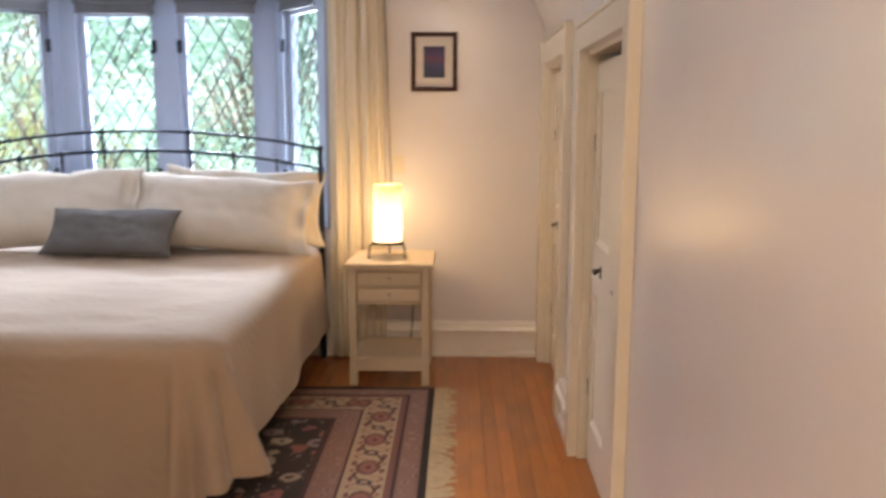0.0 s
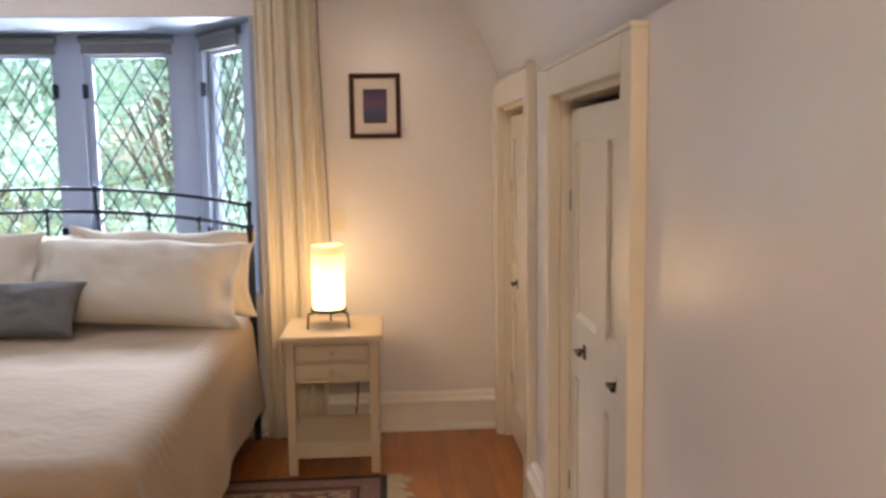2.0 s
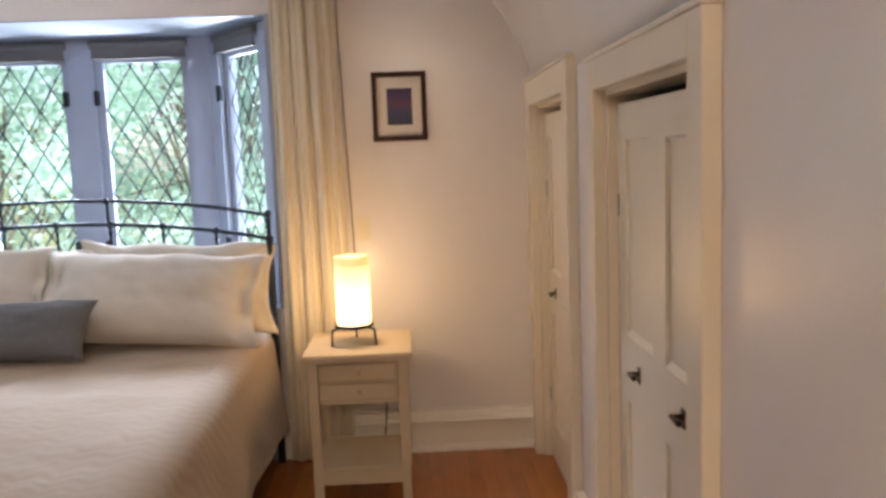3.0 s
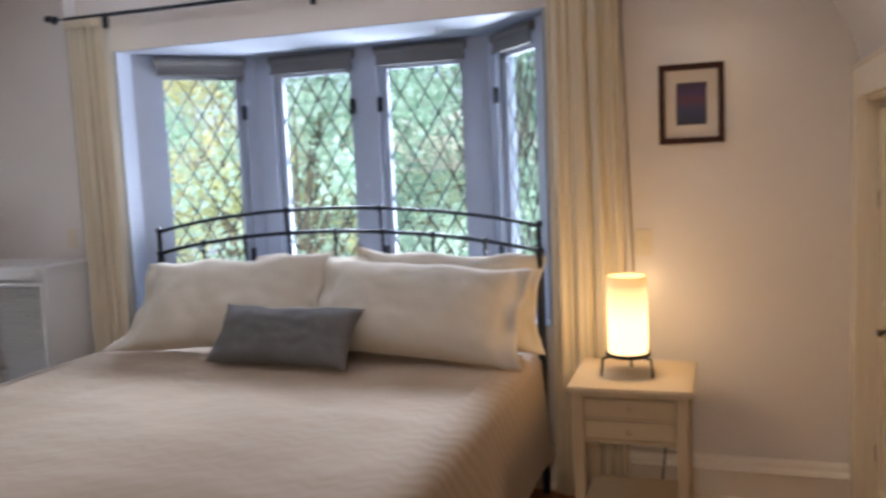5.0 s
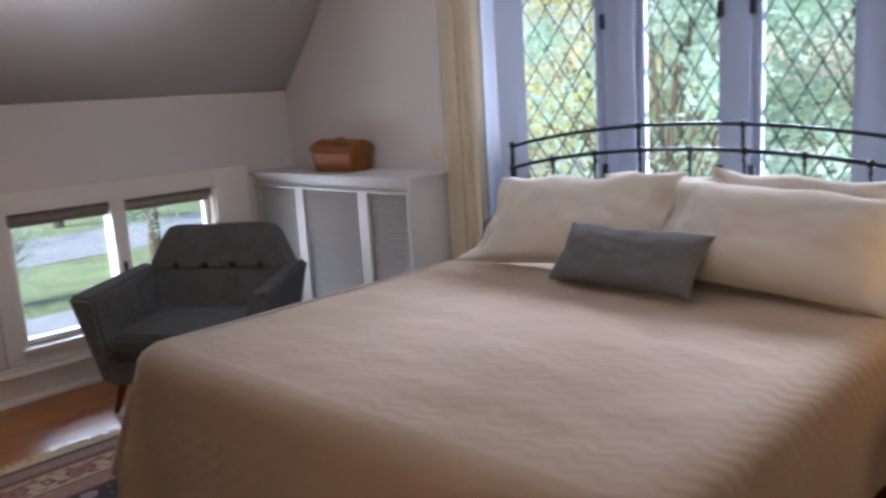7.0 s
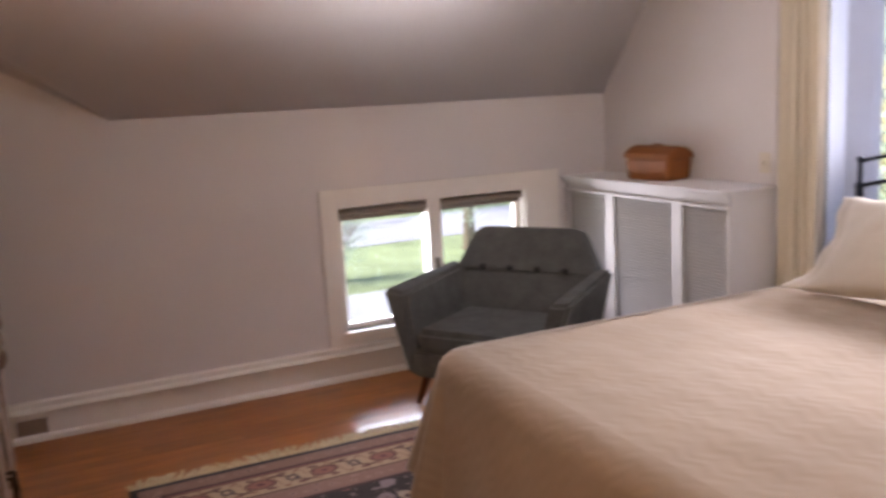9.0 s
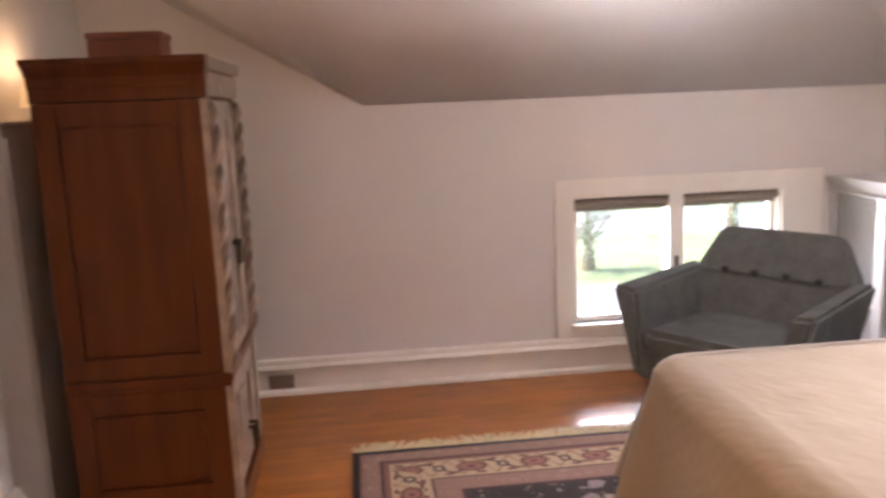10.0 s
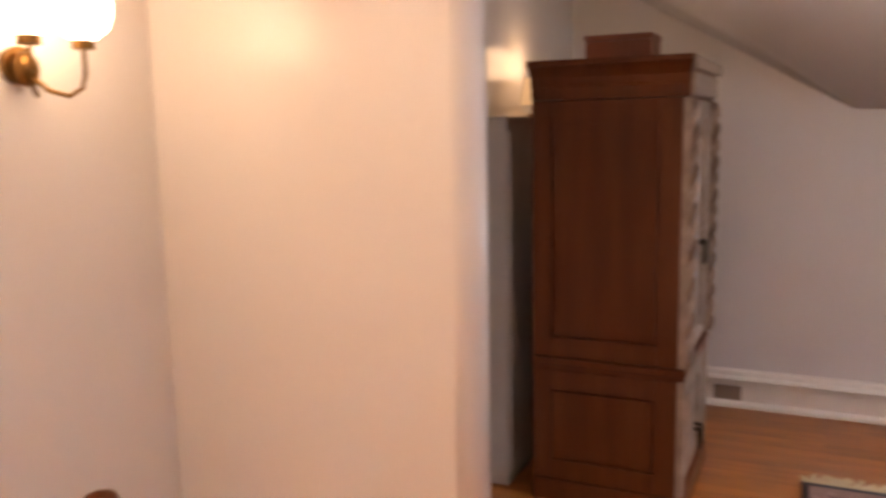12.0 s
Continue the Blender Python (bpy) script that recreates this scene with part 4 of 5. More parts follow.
def leaning(x, y, z, tilt, yaw=0, roll=0):
    """Bottom edge at (x, y, z); tilted back against the headboard."""
    return pose(x, y, z, 0, 0, yaw) @ pose(0, 0, 0, tilt, 0, 0) @ pose(0, 0, 0, 0, 0, roll)


def stand(w, h, t, x, y, tilt, yaw=0, roll=0, lift=0.0):
    up = math.sin(radians(tilt)) * h / 2
    return leaning(x, y + math.cos(radians(tilt)) * h / 2, BZ + up + 0.03 + lift, tilt, yaw, roll)


P = "plump ivory cotton pillow in a flanged sham leaning on the headboard"
pillow("pillow", 0.93, 0.46, 0.20, SHAM, stand(0.93, 0.46, 0.2, -1.02, 3.27, 66, -2, 1, -0.01), P, 0.10, 3, group="pillows")
pillow("pillow", 0.93, 0.46, 0.20, SHAM, stand(0.93, 0.46, 0.2, -0.42, 3.25, 66, 3, -3, 0.0), P, 0.10, 5, group="pillows")
pillow("pillow", 1.02, 0.50, 0.22, SHAM, stand(1.02, 0.50, 0.22, -1.50, 3.04, 55, 2, 3), "plump ivory cotton pillow propped in front of the others", 0.12, 9, group="pillows", tail=0.09)
pillow("pillow", 1.04, 0.48, 0.22, SHAM, stand(1.04, 0.48, 0.22, -0.50, 3.02, 52, -3, -3), "plump ivory cotton pillow propped in front of the others", 0.14, 14, group="pillows")
pillow("lumbar_cushion", 0.70, 0.30, 0.14, LUMBAR, stand(0.70, 0.30, 0.14, -1.03, 2.80, 48, -3, 0), "small rectangular slate grey lumbar cushion on the bed", 0.0, 21, category="cushion")

# ---- nightstand ----
ns = thing("nightstand", (0.488, 2.85, 0), "cream painted nightstand with two small drawers and an open shelf", "nightstand")
part("top", boxes((-0.245, 0.245, 0.0, 0.50, 0.672, 0.700)), NSTAND, ns, bevel=0.006)
for x in (-0.22, 0.178):
    for y in (0.025, 0.435):
        part("leg", boxes((x, x + 0.042, y, y + 0.042, 0.013, 0.671)), NSTAND, ns, bevel=0.003)
part("apron", boxes((-0.177, 0.177, 0.035, 0.052, 0.655, 0.671), (-0.177, 0.177, 0.035, 0.052, 0.566, 0.574), (-0.177, 0.177, 0.035, 0.052, 0.470, 0.486)), NSTAND, ns)
part("side_panel", boxes((-0.212, -0.198, 0.068, 0.434, 0.47, 0.671)), NSTAND, ns)
part("side_panel", boxes((0.198, 0.212, 0.068, 0.434, 0.47, 0.671)), NSTAND, ns)
part("back_panel", boxes((-0.177, 0.177, 0.455, 0.469, 0.47, 0.671)), NSTAND, ns)
for z0, z1 in ((0.577, 0.652), (0.489, 0.563)):
    d = part("drawer", boxes((-0.174, 0.174, 0.030, 0.40, z0, z1)), NSTAND, ns, bevel=0.003)
    bm = bmesh.new()
    rod(bm, (0, 0.030, (z0 + z1) / 2), (0, 0.018, (z0 + z1) / 2), 0.006, 10)
    ball(bm, (0, 0.012, (z0 + z1) / 2), 0.012, 12, (1, 0.7, 1))
    part("knob", bm, NSTAND, d, "small cream knob", smooth=True)
part("shelf", boxes((-0.205, 0.205, 0.030, 0.46, 0.150, 0.172), (-0.177, 0.177, 0.034, 0.052, 0.095, 0.149), (-0.212, -0.196, 0.068, 0.434, 0.095, 0.149), (0.196, 0.212, 0.068, 0.434, 0.095, 0.149)), NSTAND, ns, bevel=0.002)

# ---- table lamp ----
LX, LY, LZ = 0.465, 3.10, 0.700
tl = thing("table_lamp", (LX, LY, LZ), "lit cylindrical frosted glass lamp on a black wire stand", "lamp")
sh = part("shade", lathe([(0.0, 0.088), (0.070, 0.088), (0.078, 0.095), (0.081, 0.12), (0.082, 0.37)], 40), GLOW, tl, "glowing frosted glass cylinder", smooth="auto")
sb = part("band", lathe([(0.082, 0.3705), (0.082, 0.405), (0.078, 0.412), (0.073, 0.410), (0.073, 0.36)], 40), GLOWTOP, sh, "dimmer golden rim of the glass", smooth="auto")
sh.visible_shadow = sb.visible_shadow = False
bm = bmesh.new()
tube(bm, [(0.084 * math.cos(math.pi * i / 20), 0.084 * math.sin(math.pi * i / 20), 0.086) for i in range(40)], 0.0085, 8, True)
rod(bm, (0, 0, 0.078), (0, 0, 0.086), 0.080, 32)
part("ring", bm, BLACKIRON, tl, "black metal ring", smooth="auto")
for a in (210, 330, 90):
    c, s = math.cos(radians(a)), math.sin(radians(a))
    bm = bmesh.new()
    rod(bm, (0.080 * c, 0.080 * s, 0.078), (0.112 * c, 0.112 * s, 0.074), 0.005, 8)
    rod(bm, (0.112 * c, 0.112 * s, 0.076), (0.118 * c, 0.118 * s, 0.0), 0.005, 8)
    part("leg", bm, BLACKIRON, tl, smooth="auto")

# ---- on the north wall ----
pf = thing("picture", (0.714, NY, 1.812), "small dusk print with cream mat in a mahogany frame", "picture")
w, h, f = 0.276, 0.346, 0.026
each("frame", ((-w / 2, w / 2, -0.024, -0.001, h / 2 - f, h / 2), (-w / 2, w / 2, -0.024, -0.001, -h / 2, -h / 2 + f), (-w / 2, -w / 2 + f, -0.024, -0.001, -h / 2 + f, h / 2 - f), (w / 2 - f, w / 2, -0.024, -0.001, -h / 2 + f, h / 2 - f)), FRAMEWOOD, pf)
each("mat", ((-w / 2 + f, -0.064, -0.012, -0.004, -h / 2 + f, h / 2 - f), (0.064, w / 2 - f, -0.012, -0.004, -h / 2 + f, h / 2 - f), (-0.064, 0.064, -0.012, -0.004, 0.092, h / 2 - f), (-0.064, 0.064, -0.012, -0.004, -h / 2 + f, -0.092)), MATBOARD, pf)
part("print", boxes((-0.064, 0.064, -0.008, -0.004, -0.092, 0.092)), ART, pf, "dark violet and blue dusk print")
sw = thing("light_switch", (0.500, NY, 1.20), "ivory plastic light switch plate on the wall", "light switch")
part("plate", boxes((-0.037, 0.037, -0.007, -0.001, -0.06, 0.06)), PLASTIC, sw, bevel=0.002)
part("toggle", boxes((-0.006, 0.006, -0.018, -0.007, -0.012, 0.012)), PLASTIC, sw, bevel=0.002)
s2 = thing("light_switch", (-2.64, ALCOVE, 1.265), "ivory plastic light switch plate above the white cabinet", "light switch")
part("plate", boxes((-0.037, 0.037, -0.007, -0.001, -0.055, 0.055)), PLASTIC, s2, bevel=0.002)
part("toggle", boxes((-0.006, 0.006, -0.018, -0.007, -0.012, 0.012)), PLASTIC, s2, bevel=0.002)
ou = thing("outlet", (0.585, NY, 0.37), "wall outlet with a black plug and cord behind the nightstand", "outlet")
part("plate", boxes((-0.037, 0.037, -0.007, -0.001, -0.06, 0.06)), PLASTIC, ou, bevel=0.002)
bm = boxes((-0.016, 0.016, -0.042, -0.007, -0.005, 0.040))
for i, (a, b) in enumerate((((0, -0.030, 0.0), (0.002, -0.034, -0.05)), ((0.002, -0.034, -0.05), (-0.004, -0.045, -0.16)), ((-0.004, -0.045, -0.16), (-0.02, -0.05, -0.30)))):
    rod(bm, a, b, 0.004, 6)
part("plug", bm, BLACK, ou, "black plug with its cord")

# ---- radiator cabinet ----
CX0, CX1, CYF, CYB, CZ = WX + 0.004, -2.55, 3.08, ALCOVE - 0.002, 1.15
rc = thing("radiator_cabinet", (0, 0, 0), "white painted radiator cover with three louvred panels and moulded top", "radiator cover")
bm = bmesh.new()
rim = [(CX0, CYF - 0.035), (CX1 - 0.02, CYF - 0.035), (CX1 + 0.012, CYF - 0.022), (CX1 + 0.025, CYF + 0.01), (CX1 + 0.025, CYB), (CX0, CYB)]
low, top = ([bm.verts.new((x, y, z)) for x, y in rim] for z in (CZ - 0.024, CZ))
bm.faces.new(low[::-1])
bm.faces.new(top)
for i in range(6):
    bm.faces.new((low[i], low[(i + 1) % 6], top[(i + 1) % 6], top[i]))
part("top", bm, RCOVER, rc, "thick rounded white top board", bevel=0.005)
each("cornice", ((CX0, CX1 + 0.010, CYF - 0.016, CYF - 0.001, CZ - 0.042, CZ - 0.025), (CX0, CX1 + 0.014, CYF - 0.020, CYF - 0.001, CZ - 0.101, CZ - 0.086)), RCOVER, rc, bevel=0.003)
panels = ((-4.06, -3.645), (-3.555, -3.005), (-2.915, -2.575))
st = [(CX0, panels[0][0])] + [(a[1], b[0]) for a, b in zip(panels, panels[1:])] + [(panels[2][1], CX1)]
for a, b in st:
    part("stile", boxes((a, b, CYF, CYF + 0.022, 0.001, CZ - 0.102)), RCOVER, rc, bevel=0.002)
part("rail", boxes((CX0, CX1, CYF + 0.014, CYF + 0.022, CZ - 0.101, CZ - 0.025)), RCOVER, rc)
for a, b in panels:
    part("rail", boxes((a + 0.001, b - 0.001, CYF, CYF + 0.022, 0.001, 0.16)), RCOVER, rc)
    bm = bmesh.new()
    z = 0.17
    while z < CZ - 0.11:
        made = box(bm, a + 0.002, b - 0.002, -0.011, 0.011, -0.0016, 0.0016)
        bmesh.ops.transform(bm, matrix=pose(0, CYF + 0.018, z, -38, 0, 0), verts=made)
        z += 0.0185
    tagged(part("louvre", bm, RCOVER, rc, "fine white louvre slats"), kind="stuff")
    part("louvre_backing", boxes((a, b, CYF + 0.030, CYF + 0.034, 0.001, CZ - 0.05)), RCOVER, rc)
part("side_panel", boxes((CX1 - 0.022, CX1, CYF + 0.023, CYB, 0.001, CZ - 0.025)), RCOVER, rc)
part("side_panel", boxes((CX0, CX0 + 0.022, CYF + 0.035, CYB, 0.001, CZ - 0.025)), RCOVER, rc)

bk = thing("storage_box", (-3.35, 3.27, CZ), "tan leather box with a humped hinged lid on the white cabinet", "storage box", "", 6)
bm = boxes((-0.19, 0.19, -0.11, 0.11, 0.0, 0.135))
for v in bm.verts:
    if v.co.z < 0.01:
        v.co.x *= 0.93
        v.co.y *= 0.93
part("body", bm, LEATHER, bk, bevel=0.012)
bm = bmesh.new()
prof = [(-0.118, 0.136), (-0.112, 0.165), (-0.06, 0.198), (0.0, 0.212), (0.06, 0.198), (0.112, 0.165), (0.118, 0.136)]
e0 = [bm.verts.new((-0.198, y, z)) for y, z in prof]
e1 = [bm.verts.new((0.198, y, z - 0.006)) for y, z in prof]
for i in range(len(prof)):
    j = (i + 1) % len(prof)
    bm.faces.new((e0[i], e0[j], e1[j], e1[i]))
bm.faces.new(e0[::-1])
bm.faces.new(e1)
bmesh.ops.recalc_face_normals(bm, faces=bm.faces)
part("lid", bm, LEATHER, bk, bevel=0.006)
bk.scale = (0.95, 0.95, 0.98)
bm = bmesh.new()
for i in range(8):
    a, b = math.pi * i / 8, math.pi * (i + 1) / 8
    rod(bm, (0.05 * math.cos(a), 0, 0.204 + 0.012 * math.sin(a)), (0.05 * math.cos(b), 0, 0.204 + 0.012 * math.sin(b)), 0.006, 6)
part("handle", bm, LEATHER, bk)

# ---- armchair (its front is -y before it is turned) ----
ch = thing("armchair", (-3.32, 2.12, 0), "charcoal tweed tub armchair with flared arms, button back and wooden legs", "armchair", "", 34)


def slab(corners, thick, back):
    """A cushion-like slab: four corners of its face, and the direction into its depth."""
    bm = bmesh.new()
    back = Vector(back).normalized() * thick
    lo = [bm.verts.new(c) for c in corners]
    hi = [bm.verts.new(Vector(c) + back) for c in corners]
    bm.faces.new(lo)
    bm.faces.new(hi[::-1])
    for i in range(4):
        j = (i + 1) % 4
        bm.faces.new((lo[i], hi[i], hi[j], lo[j]))
    bmesh.ops.recalc_face_normals(bm, faces=bm.faces)
    return bm


part("base", boxes((-0.40, 0.40, -0.35, 0.30, 0.17, 0.33)), CHAIRFAB, ch, bevel=0.02, smooth="auto")
part("seat_cushion", boxes((-0.355, 0.355, -0.37, 0.24, 0.332, 0.455)), CHAIRFAB, ch, "thick seat cushion", bevel=0.035, smooth="auto")
# back: lower and upper pads, the upper one cut at its corners
part("backrest", slab([(-0.40, 0.20, 0.335), (0.40, 0.20, 0.335), (0.45, 0.31, 0.66), (-0.45, 0.31, 0.66)], 0.14, (0, 1, -0.3)), CHAIRFAB, ch, bevel=0.010, smooth="auto")
bm = bmesh.new()
face = [(-0.455, 0.300, 0.660), (0.455, 0.300, 0.660), (0.455, 0.318, 0.70), (0.345, 0.375, 0.905), (0.30, 0.385, 0.925), (-0.30, 0.385, 0.925), (-0.345, 0.375, 0.905), (-0.455, 0.318, 0.70)]
lo = [bm.verts.new(c) for c in face]
hi = [bm.verts.new(Vector(c) + Vector((0, 0.125, -0.03))) for c in face]
bm.faces.new(lo)
bm.faces.new(hi[::-1])
for i in range(8):
    bm.faces.new((lo[i], hi[i], hi[(i + 1) % 8], lo[(i + 1) % 8]))
bmesh.ops.recalc_face_normals(bm, faces=bm.faces)
part("backrest", bm, CHAIRFAB, ch, "upper back pad with cut corners", bevel=0.016, smooth="auto")
for x in (-0.27, -0.09, 0.09, 0.27):
    bm = bmesh.new()
    ball(bm, (x, 0.306, 0.685), 0.020, 12, (1.1, 0.6, 0.9))
    part("button", bm, BUTTON_SHADOW, ch, "cloth covered button, darkened for the shadow of its dimple", smooth=True)
for s in (-1, 1):
    bm = bmesh.new()
    inner = [(s * 0.36, -0.36, 0.22), (s * 0.36, 0.30, 0.22), (s * 0.42, 0.36, 0.69), (s * 0.435, -0.31, 0.645)]
    outer = [(s * 0.42, -0.35, 0.165), (s * 0.43, 0.33, 0.165), (s * 0.535, 0.40, 0.70), (s * 0.575, -0.345, 0.665)]
    lo = [bm.verts.new(c) for c in inner]
    hi = [bm.verts.new(c) for c in outer]
    bm.faces.new(lo)
    bm.faces.new(hi[::-1])
    for i in range(4):
        bm.faces.new((lo[i], hi[i], hi[(i + 1) % 4], lo[(i + 1) % 4]))
    bmesh.ops.recalc_face_normals(bm, faces=bm.faces)
    part("arm", bm, CHAIRFAB, ch, bevel=0.022, smooth="auto")
    for y in (-0.28, 0.26):
        bm = bmesh.new()
        rod(bm, (s * 0.39, y * 1.1, 0.001), (s * 0.34, y, 0.17), 0.013, 12, 0.024)
        part("leg", bm, DARKWOOD, ch, "dark tapered wooden leg", smooth="auto")

# ---- armoire (faces the bay) ----
AX0, AX1, AY0, AY1, AZ = -3.27, -2.55, -1.03, -0.395, 1.90
ar = thing("armoire", (0, 0, 0), "tall dark walnut armoire with a moulded cornice and carved front", "armoire")
part("plinth", boxes((AX0 - 0.012, AX1 + 0.012, AY0, AY1 + 0.014, 0.001, 0.10)), DARKWOOD, ar, bevel=0.004)
body = part("body", boxes((AX0 + 0.02, AX1 - 0.012, AY0, AY1 - 0.02, 0.101, 1.74)), DARKWOOD, ar)
for z0, z1 in ((0.101, 0.60), (0.655, 1.74)):
    b0, b1 = AX1 - 0.011, AX1 + 0.003
    part("side_frame", boxes((b0, b1, AY0, AY0 + 0.085, z0, z1), (b0, b1, AY1 - 0.105, AY1 - 0.02, z0, z1), (b0, b1, AY0 + 0.085, AY1 - 0.105, z0, z0 + 0.09), (b0, b1, AY0 + 0.085, AY1 - 0.105, z1 - 0.09, z1)), DARKWOOD, body, bevel=0.003)
    part("side_panel", boxes((AX1 - 0.0115, AX1 - 0.004, AY0 + 0.095, AY1 - 0.115, z0 + 0.10, z1 - 0.10)), DARKWOOD, body)
part("waist_moulding", boxes((AX0, AX1 + 0.010, AY0, AY1 + 0.008, 0.601, 0.622), (AX0, AX1 + 0.016, AY0, AY1 + 0.014, 0.6225, 0.654)), DARKWOOD, ar, bevel=0.004)
bm = bmesh.new()
prof = [(0.0, 1.741), (0.010, 1.742), (0.012, 1.79), (0.018, 1.80), (0.024, 1.83), (0.045, 1.855), (0.062, 1.872), (0.070, 1.876), (0.072, 1.898), (0.0, 1.90)]
rings = []
for o, z in prof:
    rings.append([bm.verts.new(c) for c in ((AX0 - o, AY0, z), (AX1 + o, AY0, z), (AX1 + o, AY1 + 0.3 * o, z), (AX0 - o, AY1 + 0.3 * o, z))])
for a, b in zip(rings, rings[1:]):
    for i in range(4):
        j = (i + 1) % 4
        bm.faces.new((a[i], a[j], b[j], b[i]))
bm.faces.new(rings[0][::-1])
bm.faces.new(rings[-1])
bmesh.ops.recalc_face_normals(bm, faces=bm.faces)
part("cornice", bm, DARKWOOD, ar)
# pale strips stand for window reflection along frieze and cornice front
part("frieze", boxes((AX0, AX1 + 0.004, AY1 + 0.008, AY1 + 0.020, 1.745, 1.835), (AX0 - 0.05, AX1 + 0.06, AY1 + 0.0225, AY1 + 0.034, 1.845, 1.897)), CARVE_SHEEN, ar, "carved frieze under the cornice, pale for the window's reflection", bevel=0.003)
mid = (AX0 + AX1) / 2
for x0, x1 in ((AX0 + 0.07, mid - 0.003), (mid + 0.003, AX1 - 0.06)):
    for z0, z1 in ((0.13, 0.59), (0.665, 1.73)):
        dr = part("door", boxes((x0, x1, AY1 - 0.0195, AY1, z0, z1)), CARVE_SHEEN, ar, "carved wooden door", bevel=0.003)
        part("door_panel", boxes((x0 + 0.07, x1 - 0.07, AY1, AY1 + 0.012, z0 + 0.07, z1 - 0.07)), CARVE_SHEEN, dr, bevel=0.005)
        bm = bmesh.new()
        hx = x1 - 0.03 if x0 < mid - 0.1 else x0 + 0.03
        hz = (z0 + z1) / 2 - 0.12
        rod(bm, (hx, AY1, hz + 0.05), (hx, AY1 + 0.035, hz + 0.05), 0.008, 8)
        rod(bm, (hx, AY1 + 0.032, hz + 0.05), (hx, AY1 + 0.032, hz - 0.04), 0.008, 8)
        part("handle", bm, BRONZE, dr, "dark drop pull")
for x0, x1 in ((AX0, AX0 + 0.065), (AX1 - 0.055, AX1 + 0.004)):
    pil = part("pilaster", boxes((x0, x1, AY1 - 0.0195, AY1 + 0.010, 0.101, 0.60), (x0, x1, AY1 - 0.0195, AY1 + 0.010, 0.655, 1.74)), CARVE_SHEEN, ar, "carved pilaster")
    for strand in range(2):
        bm = bmesh.new()
        pts = []
        for k in range(121):
            ang = k * 2 * math.pi / 17 + strand * math.pi
            pts.append(((x0 + x1) / 2 + 0.016 * math.cos(ang), AY1 + 0.014 + 0.014 * math.sin(ang), 0.665 + k * 1.06 / 120))
        tube(bm, pts, 0.0165, 8)
        # one strand has the gloss highlight in its colour, the other stays brown
        part("carving", bm, CARVE_SHEEN if strand else CARVEDARK, pil, "carved twist, pale for its gloss highlight" if strand else "brown carved twist", smooth=True)

wb = thing("wooden_box", (-2.74, -0.695, AZ), "small red cedar box on top of the armoire", "box", "", 0)
part("body", boxes((-0.10, 0.10, -0.135, 0.135, 0.001, 0.075)), BOXWOOD, wb, bevel=0.003)
part("lid", boxes((-0.104, 0.104, -0.139, 0.139, 0.0765, 0.100)), BOXWOOD, wb, bevel=0.003)

# ---- cupboard shape for the wall's soft shadow, and the lamp behind the armoire ----
bc = thing("shadow_cupboard", (-2.96, -1.225, 0), "shallow grey cupboard shape put in for the soft shadow on the wall behind the armoire", "cupboard")
part("carcass", boxes((-0.50, 0.36, -0.07, 0.060, 0.001, 1.66)), GREYSHADOW, bc, bevel=0.003)
part("top", boxes((-0.51, 0.37, -0.072, 0.066, 1.661, 1.680)), GREYSHADOW, bc, bevel=0.003)
each("door", ((-0.48, -0.066, 0.061, 0.072, 0.06, 1.62), (-0.064, 0.35, 0.061, 0.072, 0.06, 1.62)), GREYSHADOW, bc, bevel=0.002)
sl = thing("small_lamp", (-3.12, -1.20, 1.680), "small lit lamp with a warm linen shade on the cupboard shape", "lamp")
part("base", lathe([(0, 0.001), (0.040, 0.001), (0.040, 0.010), (0.012, 0.018), (0.010, 0.066), (0, 0.066)], 20), BRASS, sl, smooth="auto")
g = part("shade", lathe([(0.075, 0.060), (0.055, 0.185)], 28), SHADEWARM, sl, "glowing linen drum shade", smooth=True)
g.visible_shadow = False

# ---- sconce in the hall corner ----
sc = thing("wall_sconce", (-0.64, -1.68, 1.81), "brass two armed wall sconce with lit opal glass shades", "wall lamp")
bm = bmesh.new()
rod(bm, (0, 0.001, 0), (0, 0.018, 0), 0.045, 24)
ball(bm, (0, 0.035, -0.01), 0.032, 16, (1, 0.9, 1.3))
part("backplate", bm, BRASS, sc, smooth="auto")
for s in (-1, 1):
    bm = bmesh.new()
    tube(bm, [(0, 0.04, -0.02), (s * 0.02, 0.08, -0.06), (s * 0.045, 0.12, -0.075), (s * 0.068, 0.14, -0.055), (s * 0.075, 0.145, -0.02), (s * 0.075, 0.145, 0.04)], 0.006, 8)
    rod(bm, (s * 0.075, 0.145, 0.035), (s * 0.075, 0.145, 0.055), 0.026, 16)
    arm = part("arm", bm, BRASS, sc, smooth="auto")
    g = part("shade", lathe([(0.0, 0.058), (0.030, 0.058), (0.058, 0.080), (0.071, 0.115), (0.071, 0.145), (0.058, 0.18), (0.050, 0.20)], 28), GLOBE, arm, "glowing opal glass shade", smooth="auto")
    for v in g.data.vertices:
        v.co.x += s * 0.075
        v.co.y += 0.145
    g.visible_shadow = False

nw = thing("wooden_post", (-0.62, -1.50, 0), "dark turned wooden newel post with a rounded cap", "post")
part("shaft", lathe([(0.0, 0.001), (0.055, 0.001), (0.055, 0.16), (0.036, 0.19), (0.030, 0.30), (0.040, 0.45), (0.030, 0.62), (0.044, 0.66), (0.0, 0.66)], 24), DARKWOOD, nw, smooth="auto")
part("cap", lathe([(0.0, 0.661), (0.050, 0.661), (0.055, 0.69), (0.052, 0.73), (0.036, 0.765), (0.0, 0.78)], 24), DARKWOOD, nw, smooth=True)

